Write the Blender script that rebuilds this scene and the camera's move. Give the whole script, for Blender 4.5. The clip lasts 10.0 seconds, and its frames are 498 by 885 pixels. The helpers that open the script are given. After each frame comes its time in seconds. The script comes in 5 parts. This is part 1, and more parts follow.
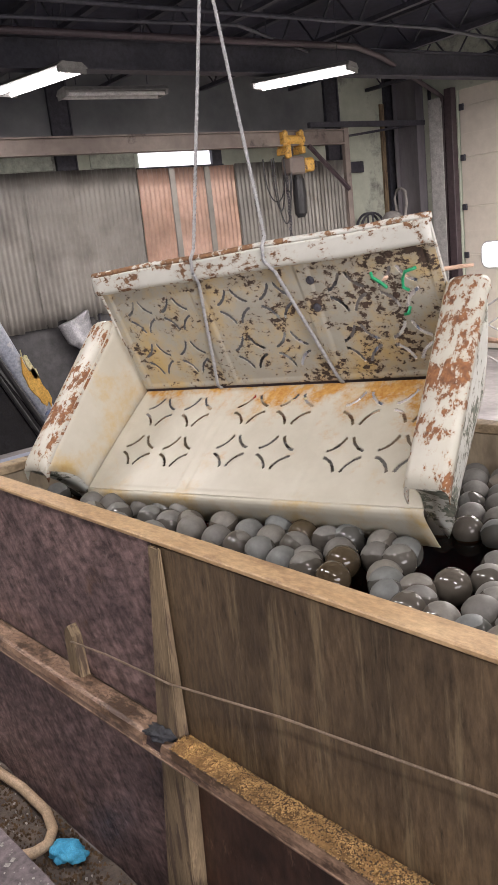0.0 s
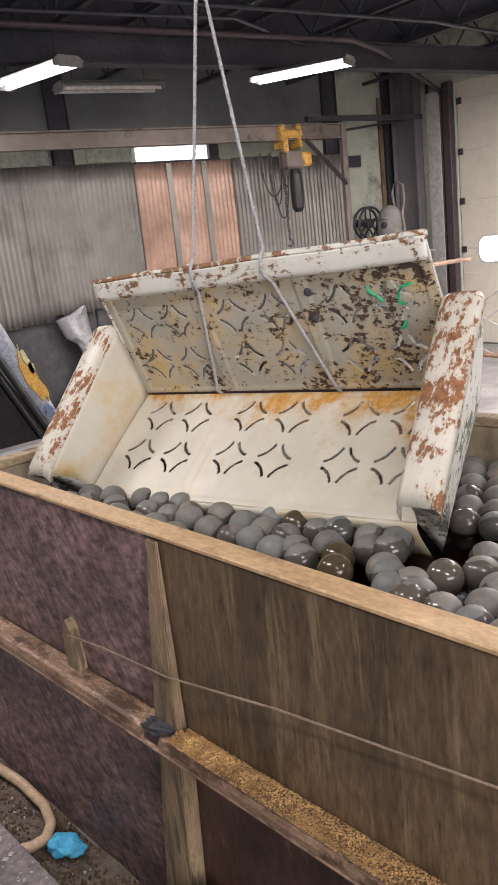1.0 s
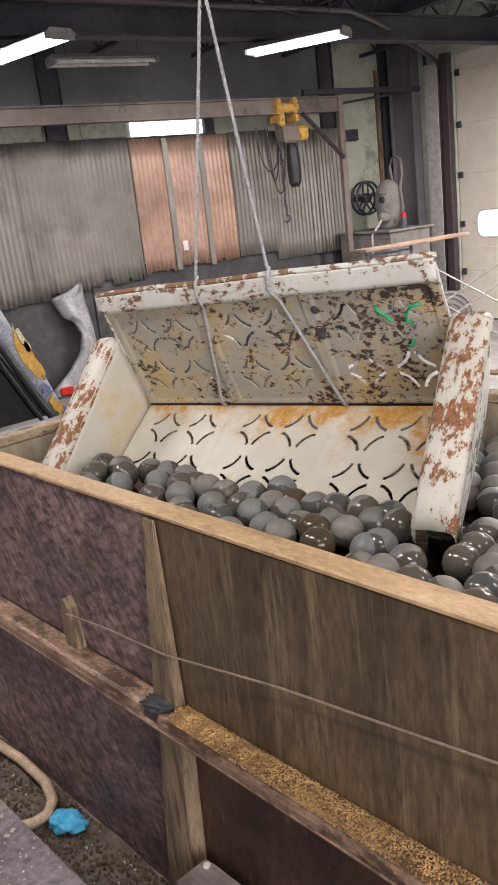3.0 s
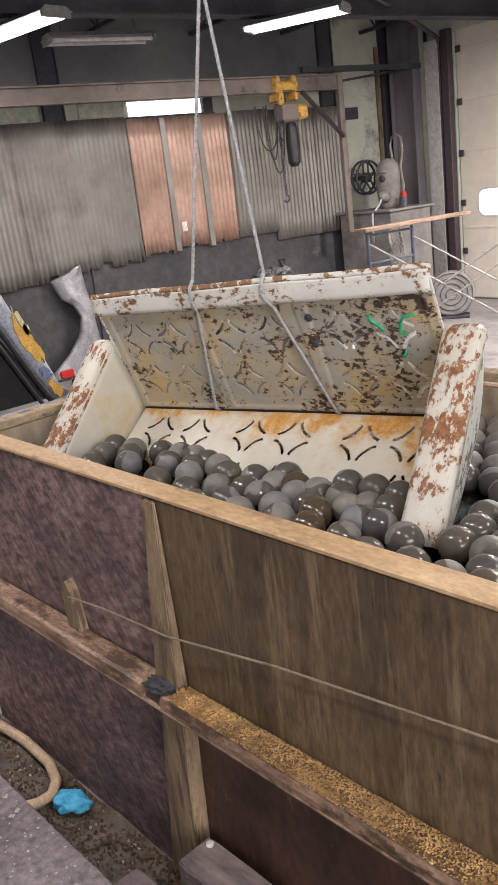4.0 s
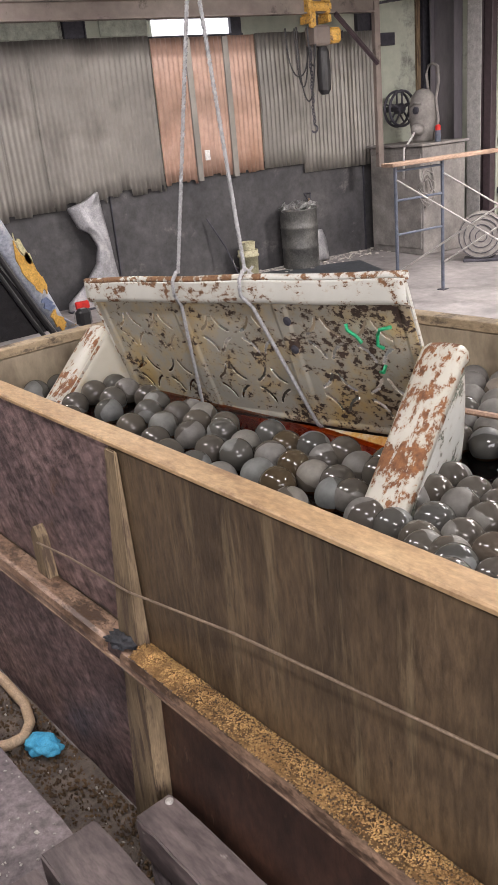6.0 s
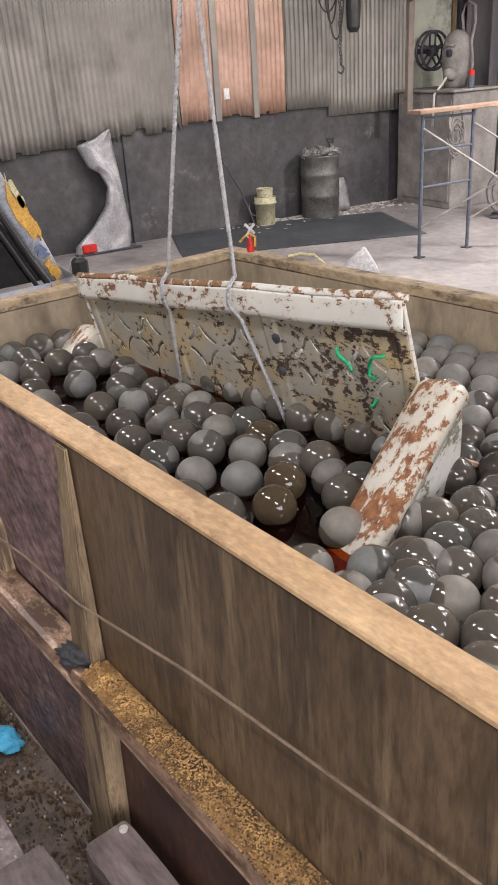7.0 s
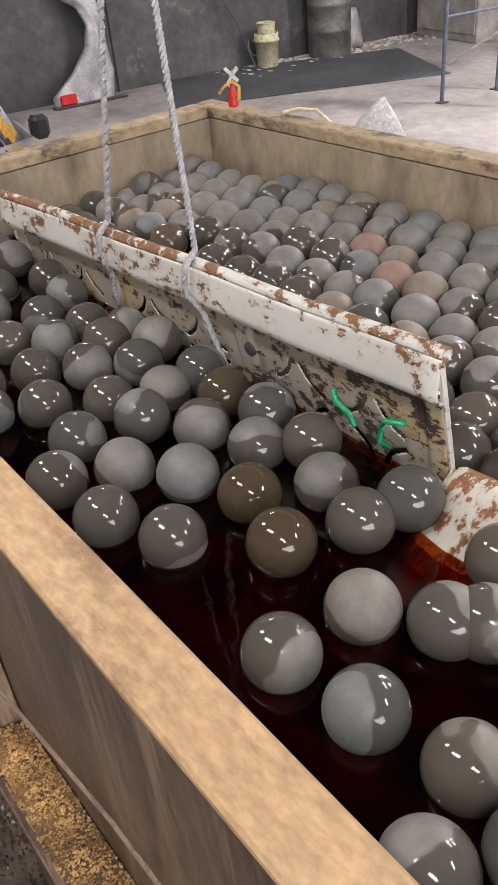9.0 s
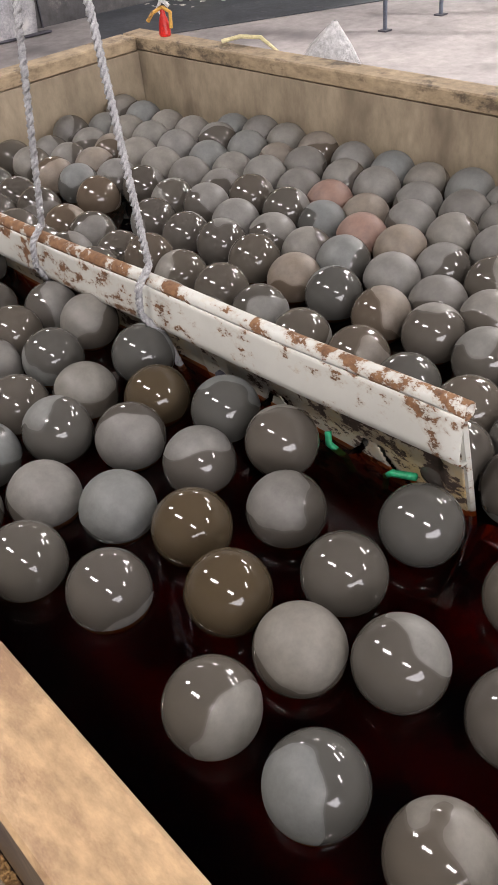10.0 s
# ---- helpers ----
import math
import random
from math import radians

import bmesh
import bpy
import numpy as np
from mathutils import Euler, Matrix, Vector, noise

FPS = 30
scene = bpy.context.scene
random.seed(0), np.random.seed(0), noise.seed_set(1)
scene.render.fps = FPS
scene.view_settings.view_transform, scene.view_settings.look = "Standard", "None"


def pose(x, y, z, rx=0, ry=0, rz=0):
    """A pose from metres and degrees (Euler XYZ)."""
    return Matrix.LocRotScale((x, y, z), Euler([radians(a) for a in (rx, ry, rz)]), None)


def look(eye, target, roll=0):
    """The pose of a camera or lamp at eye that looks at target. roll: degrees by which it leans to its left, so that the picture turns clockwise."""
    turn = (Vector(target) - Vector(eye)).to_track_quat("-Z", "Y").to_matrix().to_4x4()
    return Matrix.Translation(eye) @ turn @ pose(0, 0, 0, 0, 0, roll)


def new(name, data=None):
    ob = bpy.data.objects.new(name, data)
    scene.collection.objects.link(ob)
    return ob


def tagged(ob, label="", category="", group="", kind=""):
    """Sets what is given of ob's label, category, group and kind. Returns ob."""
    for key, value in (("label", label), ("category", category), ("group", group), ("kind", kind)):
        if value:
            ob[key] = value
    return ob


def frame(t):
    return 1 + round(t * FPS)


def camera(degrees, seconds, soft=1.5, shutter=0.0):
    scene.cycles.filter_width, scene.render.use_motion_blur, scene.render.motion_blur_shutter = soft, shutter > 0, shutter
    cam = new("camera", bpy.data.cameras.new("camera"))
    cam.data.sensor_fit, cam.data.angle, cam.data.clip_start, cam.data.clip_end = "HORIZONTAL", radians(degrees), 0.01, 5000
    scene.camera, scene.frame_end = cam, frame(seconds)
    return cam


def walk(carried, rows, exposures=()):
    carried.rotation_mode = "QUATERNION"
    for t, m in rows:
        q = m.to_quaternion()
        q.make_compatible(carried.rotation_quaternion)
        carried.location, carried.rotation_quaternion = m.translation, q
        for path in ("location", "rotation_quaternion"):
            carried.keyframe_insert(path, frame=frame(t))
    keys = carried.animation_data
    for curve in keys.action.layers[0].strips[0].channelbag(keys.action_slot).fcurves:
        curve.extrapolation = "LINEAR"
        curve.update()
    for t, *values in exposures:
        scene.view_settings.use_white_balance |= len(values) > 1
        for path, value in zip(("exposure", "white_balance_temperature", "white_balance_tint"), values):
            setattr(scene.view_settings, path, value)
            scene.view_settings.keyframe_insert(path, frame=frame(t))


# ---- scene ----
cam = camera(34.0, 10.0, soft=0.9)
PATH = [
    (0, (1.858, -1.188, 2.245), (0.388, 0.078, 1.757), -6.2),
    (0.5, (1.852, -1.185, 2.238), (0.387, 0.083, 1.744), -6.2),
    (1, (1.855, -1.184, 2.235), (0.39, 0.083, 1.736), -6.3),
    (1.5, (1.854, -1.185, 2.236), (0.391, 0.082, 1.729), -6.2),
    (2, (1.846, -1.184, 2.233), (0.387, 0.082, 1.717), -6.2),
    (2.5, (1.847, -1.176, 2.231), (0.389, 0.086, 1.699), -6.5),
    (4, (1.84, -1.162, 2.222), (0.388, 0.08, 1.629), -7.2),
    (4.5, (1.843, -1.157, 2.222), (0.391, 0.074, 1.607), -7.4),
    (5, (1.835, -1.142, 2.216), (0.38, 0.069, 1.572), -7.2),
    (5.5, (1.842, -1.069, 2.199), (0.382, 0.113, 1.514), -6.7),
    (7, (1.619, -0.665, 2.19), (0.169, 0.42, 1.341), -3.8),
    (7.5, (1.456, -0.529, 2.146), (0.026, 0.519, 1.221), -4.0),
    (8, (1.313, -0.373, 2.107), (-0.082, 0.639, 1.092), -4.5),
    (8.5, (1.209, -0.228, 2.087), (-0.149, 0.748, 0.99), -3.9),
    (9, (1.109, -0.171, 2.065), (-0.235, 0.772, 0.922), -5.6),
    (9.5, (1.012, -0.129, 2.031), (-0.292, 0.815, 0.844), -6.4),
    (10, (0.906, -0.023, 1.993), (-0.308, 0.948, 0.735), -6.4),
]
walk(cam, [(t, look(e, g, r)) for t, e, g, r in PATH], exposures=[(0, 0.19, 6500, 18), (5, 0.27, 6500, 18), (7, 0.32, 6500, 18), (10, 0.38, 6500, 18)])

# ---------------------------------------------------------------- world and light
world = bpy.data.worlds.new("sky")
scene.world = world
world.use_nodes = True
wn = world.node_tree
sky = wn.nodes.new("ShaderNodeTexSky")
sky.sky_type = "NISHITA"
sky.sun_disc = False
sky.sun_elevation = radians(38)
sky.sun_rotation = radians(140)
wn.links.new(sky.outputs[0], wn.nodes["Background"].inputs[0])
wn.nodes["Background"].inputs[1].default_value = 0.12

# the hall: s runs along the sheet-metal wall, n away from it
HALL = Matrix.Translation((-8.15, 6.9, 0)) @ Matrix.Rotation(radians(-8), 4, "Z")


def hall(s, n, z):
    """A place in the hall: s metres along the sheet wall, n metres out from it, z up."""
    return HALL @ Vector((n, s, z))


def area_lamp(name, place, target, size_x, size_y, watts, colour=(1, 1, 1)):
    data = bpy.data.lights.new(name, "AREA")
    data.shape, data.size, data.size_y, data.energy, data.color = "RECTANGLE", size_x, size_y, watts, colour
    ob = new(name, data)
    ob.matrix_world = look(place, target)
    return ob


# soft daylight fill, added at an unseen gate opening assumed behind the camera
area_lamp("gate_fill", hall(-6.5, 15.3, 2.2), hall(-6.0, 8, 1.0), 4.2, 3.6, 330, (1.0, 0.97, 0.94))

# ---------------------------------------------------------------- materials


def nodes_of(name):
    m = bpy.data.materials.new(name)
    m.use_nodes = True
    return m, m.node_tree, m.node_tree.nodes["Principled BSDF"]


def add(nt, kind, **values):
    nd = nt.nodes.new(kind)
    for key, value in values.items():
        if key == "operation":
            nd.operation = value
        else:
            nd.inputs[key.replace("_", " ")].default_value = value
    return nd


def noise_tex(nt, scale, detail=6.0, rough=0.6, stretch=None, turn=None):
    tc = add(nt, "ShaderNodeTexCoord")
    src = tc.outputs["Object"]
    if stretch or turn:
        mp = add(nt, "ShaderNodeMapping")
        nt.links.new(src, mp.inputs[0])
        if stretch:
            mp.inputs["Scale"].default_value = stretch
        if turn:
            mp.inputs["Rotation"].default_value = turn
        src = mp.outputs[0]
    nz = add(nt, "ShaderNodeTexNoise", Scale=scale, Detail=detail, Roughness=rough)
    nt.links.new(src, nz.inputs["Vector"])
    return nz.outputs["Fac"]


def ramp(nt, src, stops):
    rp = add(nt, "ShaderNodeValToRGB")
    while len(rp.color_ramp.elements) < len(stops):
        rp.color_ramp.elements.new(0.5)
    for el, (p, c) in zip(rp.color_ramp.elements, stops):
        el.position, el.color = p, (*c, 1) if len(c) == 3 else (c[0], c[0], c[0], 1)
    nt.links.new(src, rp.inputs[0])
    return rp.outputs[0]


def mix(nt, fac, a, b, mode="MIX"):
    mx = nt.nodes.new("ShaderNodeMix")
    mx.data_type, mx.blend_type = "RGBA", mode
    for sock, v in ((mx.inputs[0], fac), (mx.inputs[6], a), (mx.inputs[7], b)):
        if isinstance(v, bpy.types.NodeSocket):
            nt.links.new(v, sock)
        elif isinstance(v, (int, float)):
            sock.default_value = v
        else:
            sock.default_value = (*v, 1)
    return mx.outputs[2]


def bump(nt, bs, src, strength, distance):
    bp = add(nt, "ShaderNodeBump", Strength=strength, Distance=distance)
    nt.links.new(src, bp.inputs["Height"])
    nt.links.new(bp.outputs[0], bs.inputs["Normal"])


def rough_surface(name, low, high, scale, rough=0.8, metal=0.0, grain=None, stain=None, stain_amount=0.5, stretch=None, relief=0.3, relief_size=0.004, stain_scale=None, streak=None, contrast=0.7, stain_soft=0.09):
    """Two-scale mottled surface: colour from low to high, plus a stain of its own."""
    m, nt, bs = nodes_of(name)
    fine = noise_tex(nt, grain or scale * 9, 8, 0.7, stretch)
    broad = noise_tex(nt, scale, 5, 0.6, stretch)
    col = ramp(nt, broad, ((0.3, low), (0.7, high)))
    col = mix(nt, contrast, col, mix(nt, 1.0, col, ramp(nt, fine, ((0.28, (0.4, 0.4, 0.4)), (0.72, (1.6, 1.6, 1.6)))), "MULTIPLY"))
    if stain:
        st = noise_tex(nt, stain_scale or scale * 2.3, 9 if stain_soft < 0.2 else 4, 0.72 if stain_soft < 0.2 else 0.5, stretch)
        edge = 0.62 - 0.25 * stain_amount
        col = mix(nt, ramp(nt, st, ((edge, (0.0,)), (edge + stain_soft, (1.0,)))), col, stain)
    if streak:
        col = mix(nt, ramp(nt, noise_tex(nt, 4.2, 12, 0.74, (3.2, 1, 0.24)), ((0.53, (0.0,)), (0.78, (0.75,)))), col, streak)
    nt.links.new(col, bs.inputs["Base Color"])
    bs.inputs["Roughness"].default_value, bs.inputs["Metallic"].default_value = rough, metal
    bump(nt, bs, fine, relief, relief_size)
    return m


def chipped_paint(name, paint_a, paint_b, rust_a, rust_b, cover, scale, yellow=0.0, bias=None, stretch=(1.0, 1.0, 1.6), soft=0.025):
    """Old paint broken away in patches down to rust; bias = (axis, from, to) makes one side rustier."""
    m, nt, bs = nodes_of(name)
    paint = ramp(nt, noise_tex(nt, 5, 6, 0.6), ((0.3, paint_a), (0.7, paint_b)))
    rust = ramp(nt, noise_tex(nt, 55, 8, 0.7), ((0.3, rust_a), (0.7, rust_b)))
    patch = noise_tex(nt, scale, 12, 0.72, stretch)
    gather = add(nt, "ShaderNodeMath", operation="MULTIPLY_ADD")
    nt.links.new(noise_tex(nt, scale * 0.28, 3, 0.5), gather.inputs[0])
    gather.inputs[1].default_value, gather.inputs[2].default_value = 0.55, -0.275
    total = add(nt, "ShaderNodeMath", operation="ADD")
    nt.links.new(patch, total.inputs[0])
    nt.links.new(gather.outputs[0], total.inputs[1])
    patch = total.outputs[0]
    if yellow:
        ye = noise_tex(nt, 4.5, 8, 0.7)
        edge = 0.66 - 0.22 * yellow
        paint = mix(nt, ramp(nt, ye, ((edge, (0.0,)), (edge + 0.2, (0.85,)))), paint, (0.52, 0.36, 0.13))
    if bias:
        axis, a, b = bias
        tc = add(nt, "ShaderNodeTexCoord")
        sep = add(nt, "ShaderNodeSeparateXYZ")
        nt.links.new(tc.outputs["Object"], sep.inputs[0])
        mr = add(nt, "ShaderNodeMapRange")
        nt.links.new(sep.outputs[axis], mr.inputs[0])
        mr.inputs[1].default_value, mr.inputs[2].default_value = a, b
        mr.inputs[3].default_value, mr.inputs[4].default_value = 0.0, 0.34
        ad = add(nt, "ShaderNodeMath", operation="ADD")
        nt.links.new(patch, ad.inputs[0])
        nt.links.new(mr.outputs[0], ad.inputs[1])
        patch = ad.outputs[0]
    edge = 0.68 - 0.36 * cover
    mask = ramp(nt, patch, ((edge, (0.0,)), (edge + soft, (1.0,))))
    col = mix(nt, mask, paint, rust)
    halo = ramp(nt, patch, ((edge - 0.06, (0.0,)), (edge, (0.28,))))
    col = mix(nt, mix(nt, mask, halo, (0, 0, 0)), col, mix(nt, 0.5, rust, (0.45, 0.25, 0.08)))
    nt.links.new(col, bs.inputs["Base Color"])
    nt.links.new(ramp(nt, mask, ((0.0, (0.42,)), (1.0, (0.85,)))), bs.inputs["Roughness"])
    bump(nt, bs, mix(nt, 0.25, mix(nt, mask, (1, 1, 1), (0, 0, 0)), noise_tex(nt, 90, 6, 0.7)), 0.5, 0.003)
    return m


def plain(name, colour, rough=0.5, metal=0.0, vary=0.25, scale=14):
    lo = tuple(c * (1 - vary) for c in colour)
    hi = tuple(min(1, c * (1 + vary)) for c in colour)
    return rough_surface(name, lo, hi, scale, rough, metal, relief=0.12, relief_size=0.001)


def glow(name, colour, strength):
    m, nt, bs = nodes_of(name)
    bs.inputs["Emission Color"].default_value = (*colour, 1)
    bs.inputs["Emission Strength"].default_value = strength
    bs.inputs["Base Color"].default_value = (0.8, 0.8, 0.8, 1)
    return m


M_SEAT = chipped_paint("old_white_enamel", (0.46, 0.435, 0.355), (0.58, 0.555, 0.47), (0.38, 0.15, 0.02), (0.6, 0.36, 0.1), 0.1, 7, yellow=0.45, bias=(1, -0.2, 0.1), soft=0.11)
M_BACK = chipped_paint("chipped_grey_enamel", (0.33, 0.315, 0.265), (0.42, 0.4, 0.345), (0.035, 0.025, 0.02), (0.085, 0.053, 0.038), 0.19, 30, yellow=0.95, bias=(0, -0.8, 5.4))
M_RAIL = chipped_paint("flaking_white_rail", (0.46, 0.46, 0.42), (0.58, 0.58, 0.535), (0.07, 0.036, 0.02), (0.24, 0.12, 0.055), 0.25, 24, bias=(0, 0.2, -4.8), yellow=0.2)
M_RAIL_TUBE = chipped_paint("rusty_rolled_edge", (0.5, 0.505, 0.465), (0.63, 0.635, 0.595), (0.1, 0.048, 0.026), (0.32, 0.17, 0.08), 0.47, 22, bias=(0, 0.4, -3.0), yellow=0.3)
M_ARM = chipped_paint("flaking_white_armrest", (0.45, 0.435, 0.37), (0.56, 0.545, 0.475), (0.1, 0.043, 0.024), (0.34, 0.15, 0.06), 0.44, 30, yellow=0.35, stretch=(1.4, 0.75, 1.0))
M_SIDE = chipped_paint("scraped_white_green", (0.5, 0.51, 0.47), (0.64, 0.64, 0.6), (0.05, 0.09, 0.07), (0.26, 0.24, 0.19), 0.42, 24)
M_INNER = chipped_paint("stained_white_side", (0.47, 0.445, 0.36), (0.58, 0.555, 0.475), (0.36, 0.16, 0.04), (0.52, 0.3, 0.1), 0.1, 8, yellow=0.95, soft=0.12)
M_PLY = rough_surface("weathered_plywood", (0.032, 0.022, 0.014), (0.155, 0.105, 0.06), 1.9, 0.45, stain=(0.009, 0.007, 0.006), stain_amount=0.03, stain_scale=15, stretch=(1.7, 1, 0.42), relief=0.5, streak=(0.4, 0.31, 0.18), grain=34, contrast=1.0)
def strand_board(name, low, high, pale):
    """Stained strand board: short flat chips lying at several angles."""
    m, nt, bs = nodes_of(name)
    tc = add(nt, "ShaderNodeTexCoord")
    chips = []
    for k, (angle, size) in enumerate(((15, 26), (-50, 30), (60, 22))):
        rot = add(nt, "ShaderNodeMapping")
        rot.inputs["Rotation"].default_value = (0, radians(angle), 0)
        rot.inputs["Location"].default_value = (3.1 * k, 0, 1.7 * k)
        nt.links.new(tc.outputs["Object"], rot.inputs[0])
        wide = add(nt, "ShaderNodeMapping")
        wide.inputs["Scale"].default_value = (0.55, 1, 1.35)
        nt.links.new(rot.outputs[0], wide.inputs[0])
        nz = add(nt, "ShaderNodeTexNoise", Scale=size, Detail=7.0, Roughness=0.68)
        nt.links.new(wide.outputs[0], nz.inputs["Vector"])
        chips.append(nz.outputs["Fac"])
    broad = noise_tex(nt, 2.2, 6, 0.65, (0.8, 1, 1.1))
    col = ramp(nt, broad, ((0.33, low), (0.68, high)))
    col = mix(nt, 1.0, col, ramp(nt, chips[0], ((0.36, (0.45, 0.44, 0.45)), (0.62, (1.45, 1.42, 1.4)))), "MULTIPLY")
    col = mix(nt, 0.8, col, mix(nt, 1.0, col, ramp(nt, chips[1], ((0.38, (0.5, 0.5, 0.5)), (0.6, (1.4, 1.4, 1.4)))), "MULTIPLY"))
    col = mix(nt, ramp(nt, chips[2], ((0.6, (0.0,)), (0.7, (0.6,)))), col, pale)
    col = mix(nt, ramp(nt, noise_tex(nt, 3.5, 7, 0.7), ((0.6, (0.0,)), (0.72, (0.7,)))), col, (0.16, 0.085, 0.045))
    nt.links.new(col, bs.inputs["Base Color"])
    nt.links.new(ramp(nt, chips[1], ((0.3, (0.6,)), (0.7, (0.38,)))), bs.inputs["Roughness"])
    bump(nt, bs, mix(nt, 0.5, chips[0], chips[1]), 0.8, 0.006)
    return m


M_PLY_DARK = strand_board("dark_strand_board", (0.075, 0.05, 0.053), (0.235, 0.16, 0.152), (0.34, 0.26, 0.23))
M_PLY_LOW = rough_surface("dark_red_lower_board", (0.02, 0.01, 0.008), (0.095, 0.045, 0.03), 3.2, 0.5, stain=(0.2, 0.12, 0.08), stain_amount=0.08, stain_scale=9, stretch=(1.4, 1, 0.6), contrast=1.0, grain=26)
M_RIM = rough_surface("worn_rim_timber", (0.36, 0.225, 0.115), (0.54, 0.38, 0.215), 4, 0.5, stain=(0.27, 0.165, 0.09), stain_amount=0.32, stretch=(0.6, 1.3, 1.2), relief=0.35, contrast=0.55, stain_scale=9, stain_soft=0.1, grain=60)
M_RIM_FAR = rough_surface("grimy_timber", (0.24, 0.18, 0.11), (0.4, 0.31, 0.2), 4, 0.75, stain=(0.1, 0.075, 0.05), stain_amount=0.4, stretch=(0.8, 0.8, 1.5))
M_LINER = rough_surface("tank_lining", (0.24, 0.195, 0.135), (0.36, 0.295, 0.21), 3, 0.55, stain=(0.13, 0.1, 0.07), stain_amount=0.36, stretch=(1.2, 1.2, 0.55), contrast=0.4, stain_soft=0.24)
M_POST = rough_surface("post_timber", (0.12, 0.085, 0.05), (0.3, 0.22, 0.13), 5, 0.75, stain=(0.09, 0.06, 0.04), stain_amount=0.5, stretch=(3, 3, 0.3))
M_LEDGE = rough_surface("rusty_steel_angle", (0.13, 0.075, 0.048), (0.4, 0.27, 0.19), 9, 0.38, 0.15, stain=(0.07, 0.042, 0.027), stain_amount=0.5, stain_scale=14, contrast=1.0, stretch=(0.5, 1, 1))
M_CRUMB = rough_surface("rust_crumbs", (0.2, 0.1, 0.035), (0.74, 0.47, 0.19), 18, 0.95, grain=140, relief=1.0, relief_size=0.008, contrast=1.0)
M_CRUMB_BASE = rough_surface("dark_rust_dust", (0.08, 0.045, 0.022), (0.42, 0.24, 0.095), 7, 0.95, grain=110, relief=1.0, relief_size=0.008, contrast=1.0)
M_CRUMB_DARK = rough_surface("dark_crumbs", (0.05, 0.032, 0.02), (0.16, 0.1, 0.05), 20, 0.95)
M_CONCRETE = rough_surface("stained_concrete", (0.16, 0.15, 0.152), (0.29, 0.27, 0.265), 0.8, 0.65, stain=(0.09, 0.083, 0.085), stain_amount=0.36, stain_scale=1.1, contrast=0.5, stain_soft=0.2)
M_DIRT = rough_surface("oily_grit", (0.045, 0.036, 0.031), (0.18, 0.14, 0.115), 9, 0.55, stain=(0.14, 0.11, 0.085), stain_amount=0.16, relief=0.8, relief_size=0.02, grain=45)
M_BOARD = rough_surface("worn_walk_board", (0.12, 0.1, 0.105), (0.31, 0.26, 0.27), 4, 0.65, stain=(0.6, 0.55, 0.5), stain_amount=-0.1, relief=0.6, stain_scale=30, grain=34, contrast=1.0)
M_BAULK = rough_surface("dark_oily_timber", (0.06, 0.046, 0.046), (0.185, 0.145, 0.14), 5, 0.55, stain=(0.5, 0.46, 0.42), stain_amount=-0.16, relief=0.7, stain_scale=26, grain=24, contrast=1.0, stretch=(0.4, 1.4, 1.4))
M_COLUMN = rough_surface("dull_grey_violet_steel", (0.1, 0.094, 0.108), (0.2, 0.185, 0.2), 1.2, 0.55, 0.15, contrast=0.3, stretch=(1, 1, 0.3))
M_SHEET = rough_surface("sooty_galvanised_sheet", (0.17, 0.16, 0.147), (0.32, 0.3, 0.275), 0.7, 0.42, 0.3, stain=(0.075, 0.066, 0.06), stain_amount=0.4, stain_scale=1.3, relief=0.06, contrast=0.15, stain_soft=0.3)
# base colour carries the orange glow of light from behind; nothing shines through
M_SHEET_WARM = rough_surface("painted_backlit_sheet", (0.34, 0.2, 0.14), (0.58, 0.4, 0.33), 1.1, 0.3, 0.25, stain=(0.2, 0.135, 0.105), stain_amount=0.55, stain_scale=1.4, contrast=0.25, relief=0.08, stain_soft=0.3)
M_WALL = rough_surface("sooty_green_wall", (0.36, 0.39, 0.32), (0.54, 0.57, 0.48), 0.6, 0.8, stain=(0.17, 0.17, 0.155), stain_amount=0.25, stain_scale=0.6, contrast=0.2)
M_WALL_LOW = rough_surface("soot_black_lower_wall", (0.03, 0.03, 0.034), (0.085, 0.082, 0.085), 0.9, 0.65, stain=(0.16, 0.15, 0.145), stain_amount=0.05, stain_scale=2)
M_WALL_PLAIN = rough_surface("grimy_block_wall", (0.22, 0.22, 0.21), (0.36, 0.36, 0.34), 0.7, 0.8)
M_DECK = rough_surface("dark_roof_deck", (0.02, 0.021, 0.038), (0.044, 0.045, 0.07), 0.8, 0.7)
M_STEEL_DARK = rough_surface("sooty_structural_steel", (0.03, 0.03, 0.042), (0.072, 0.07, 0.085), 2, 0.6, 0.2)
M_BEAM = rough_surface("dusty_brown_beam", (0.12, 0.095, 0.085), (0.24, 0.2, 0.175), 0.9, 0.65, 0.1, stain=(0.06, 0.048, 0.042), stain_amount=0.25, contrast=0.25)
M_DOOR = rough_surface("beige_door_panel", (0.56, 0.51, 0.44), (0.68, 0.63, 0.55), 0.6, 0.6, contrast=0.15, relief=0.05)
M_GREY_POST = plain("pale_grey_paint", (0.42, 0.41, 0.4), 0.6)
M_PURPLE = plain("dark_purple_brown_paint", (0.06, 0.042, 0.048), 0.55)
M_YELLOW = rough_surface("worn_yellow_paint", (0.5, 0.27, 0.05), (0.68, 0.4, 0.09), 7, 0.5, stain=(0.1, 0.065, 0.04), stain_amount=0.3)
M_BLACK = plain("black_rubber", (0.018, 0.018, 0.02), 0.5)
M_ROPE = rough_surface("grey_rope", (0.3, 0.3, 0.31), (0.5, 0.5, 0.51), 60, 0.85, relief=0.6)
M_GREEN = plain("green_twine", (0.01, 0.3, 0.13), 0.45)
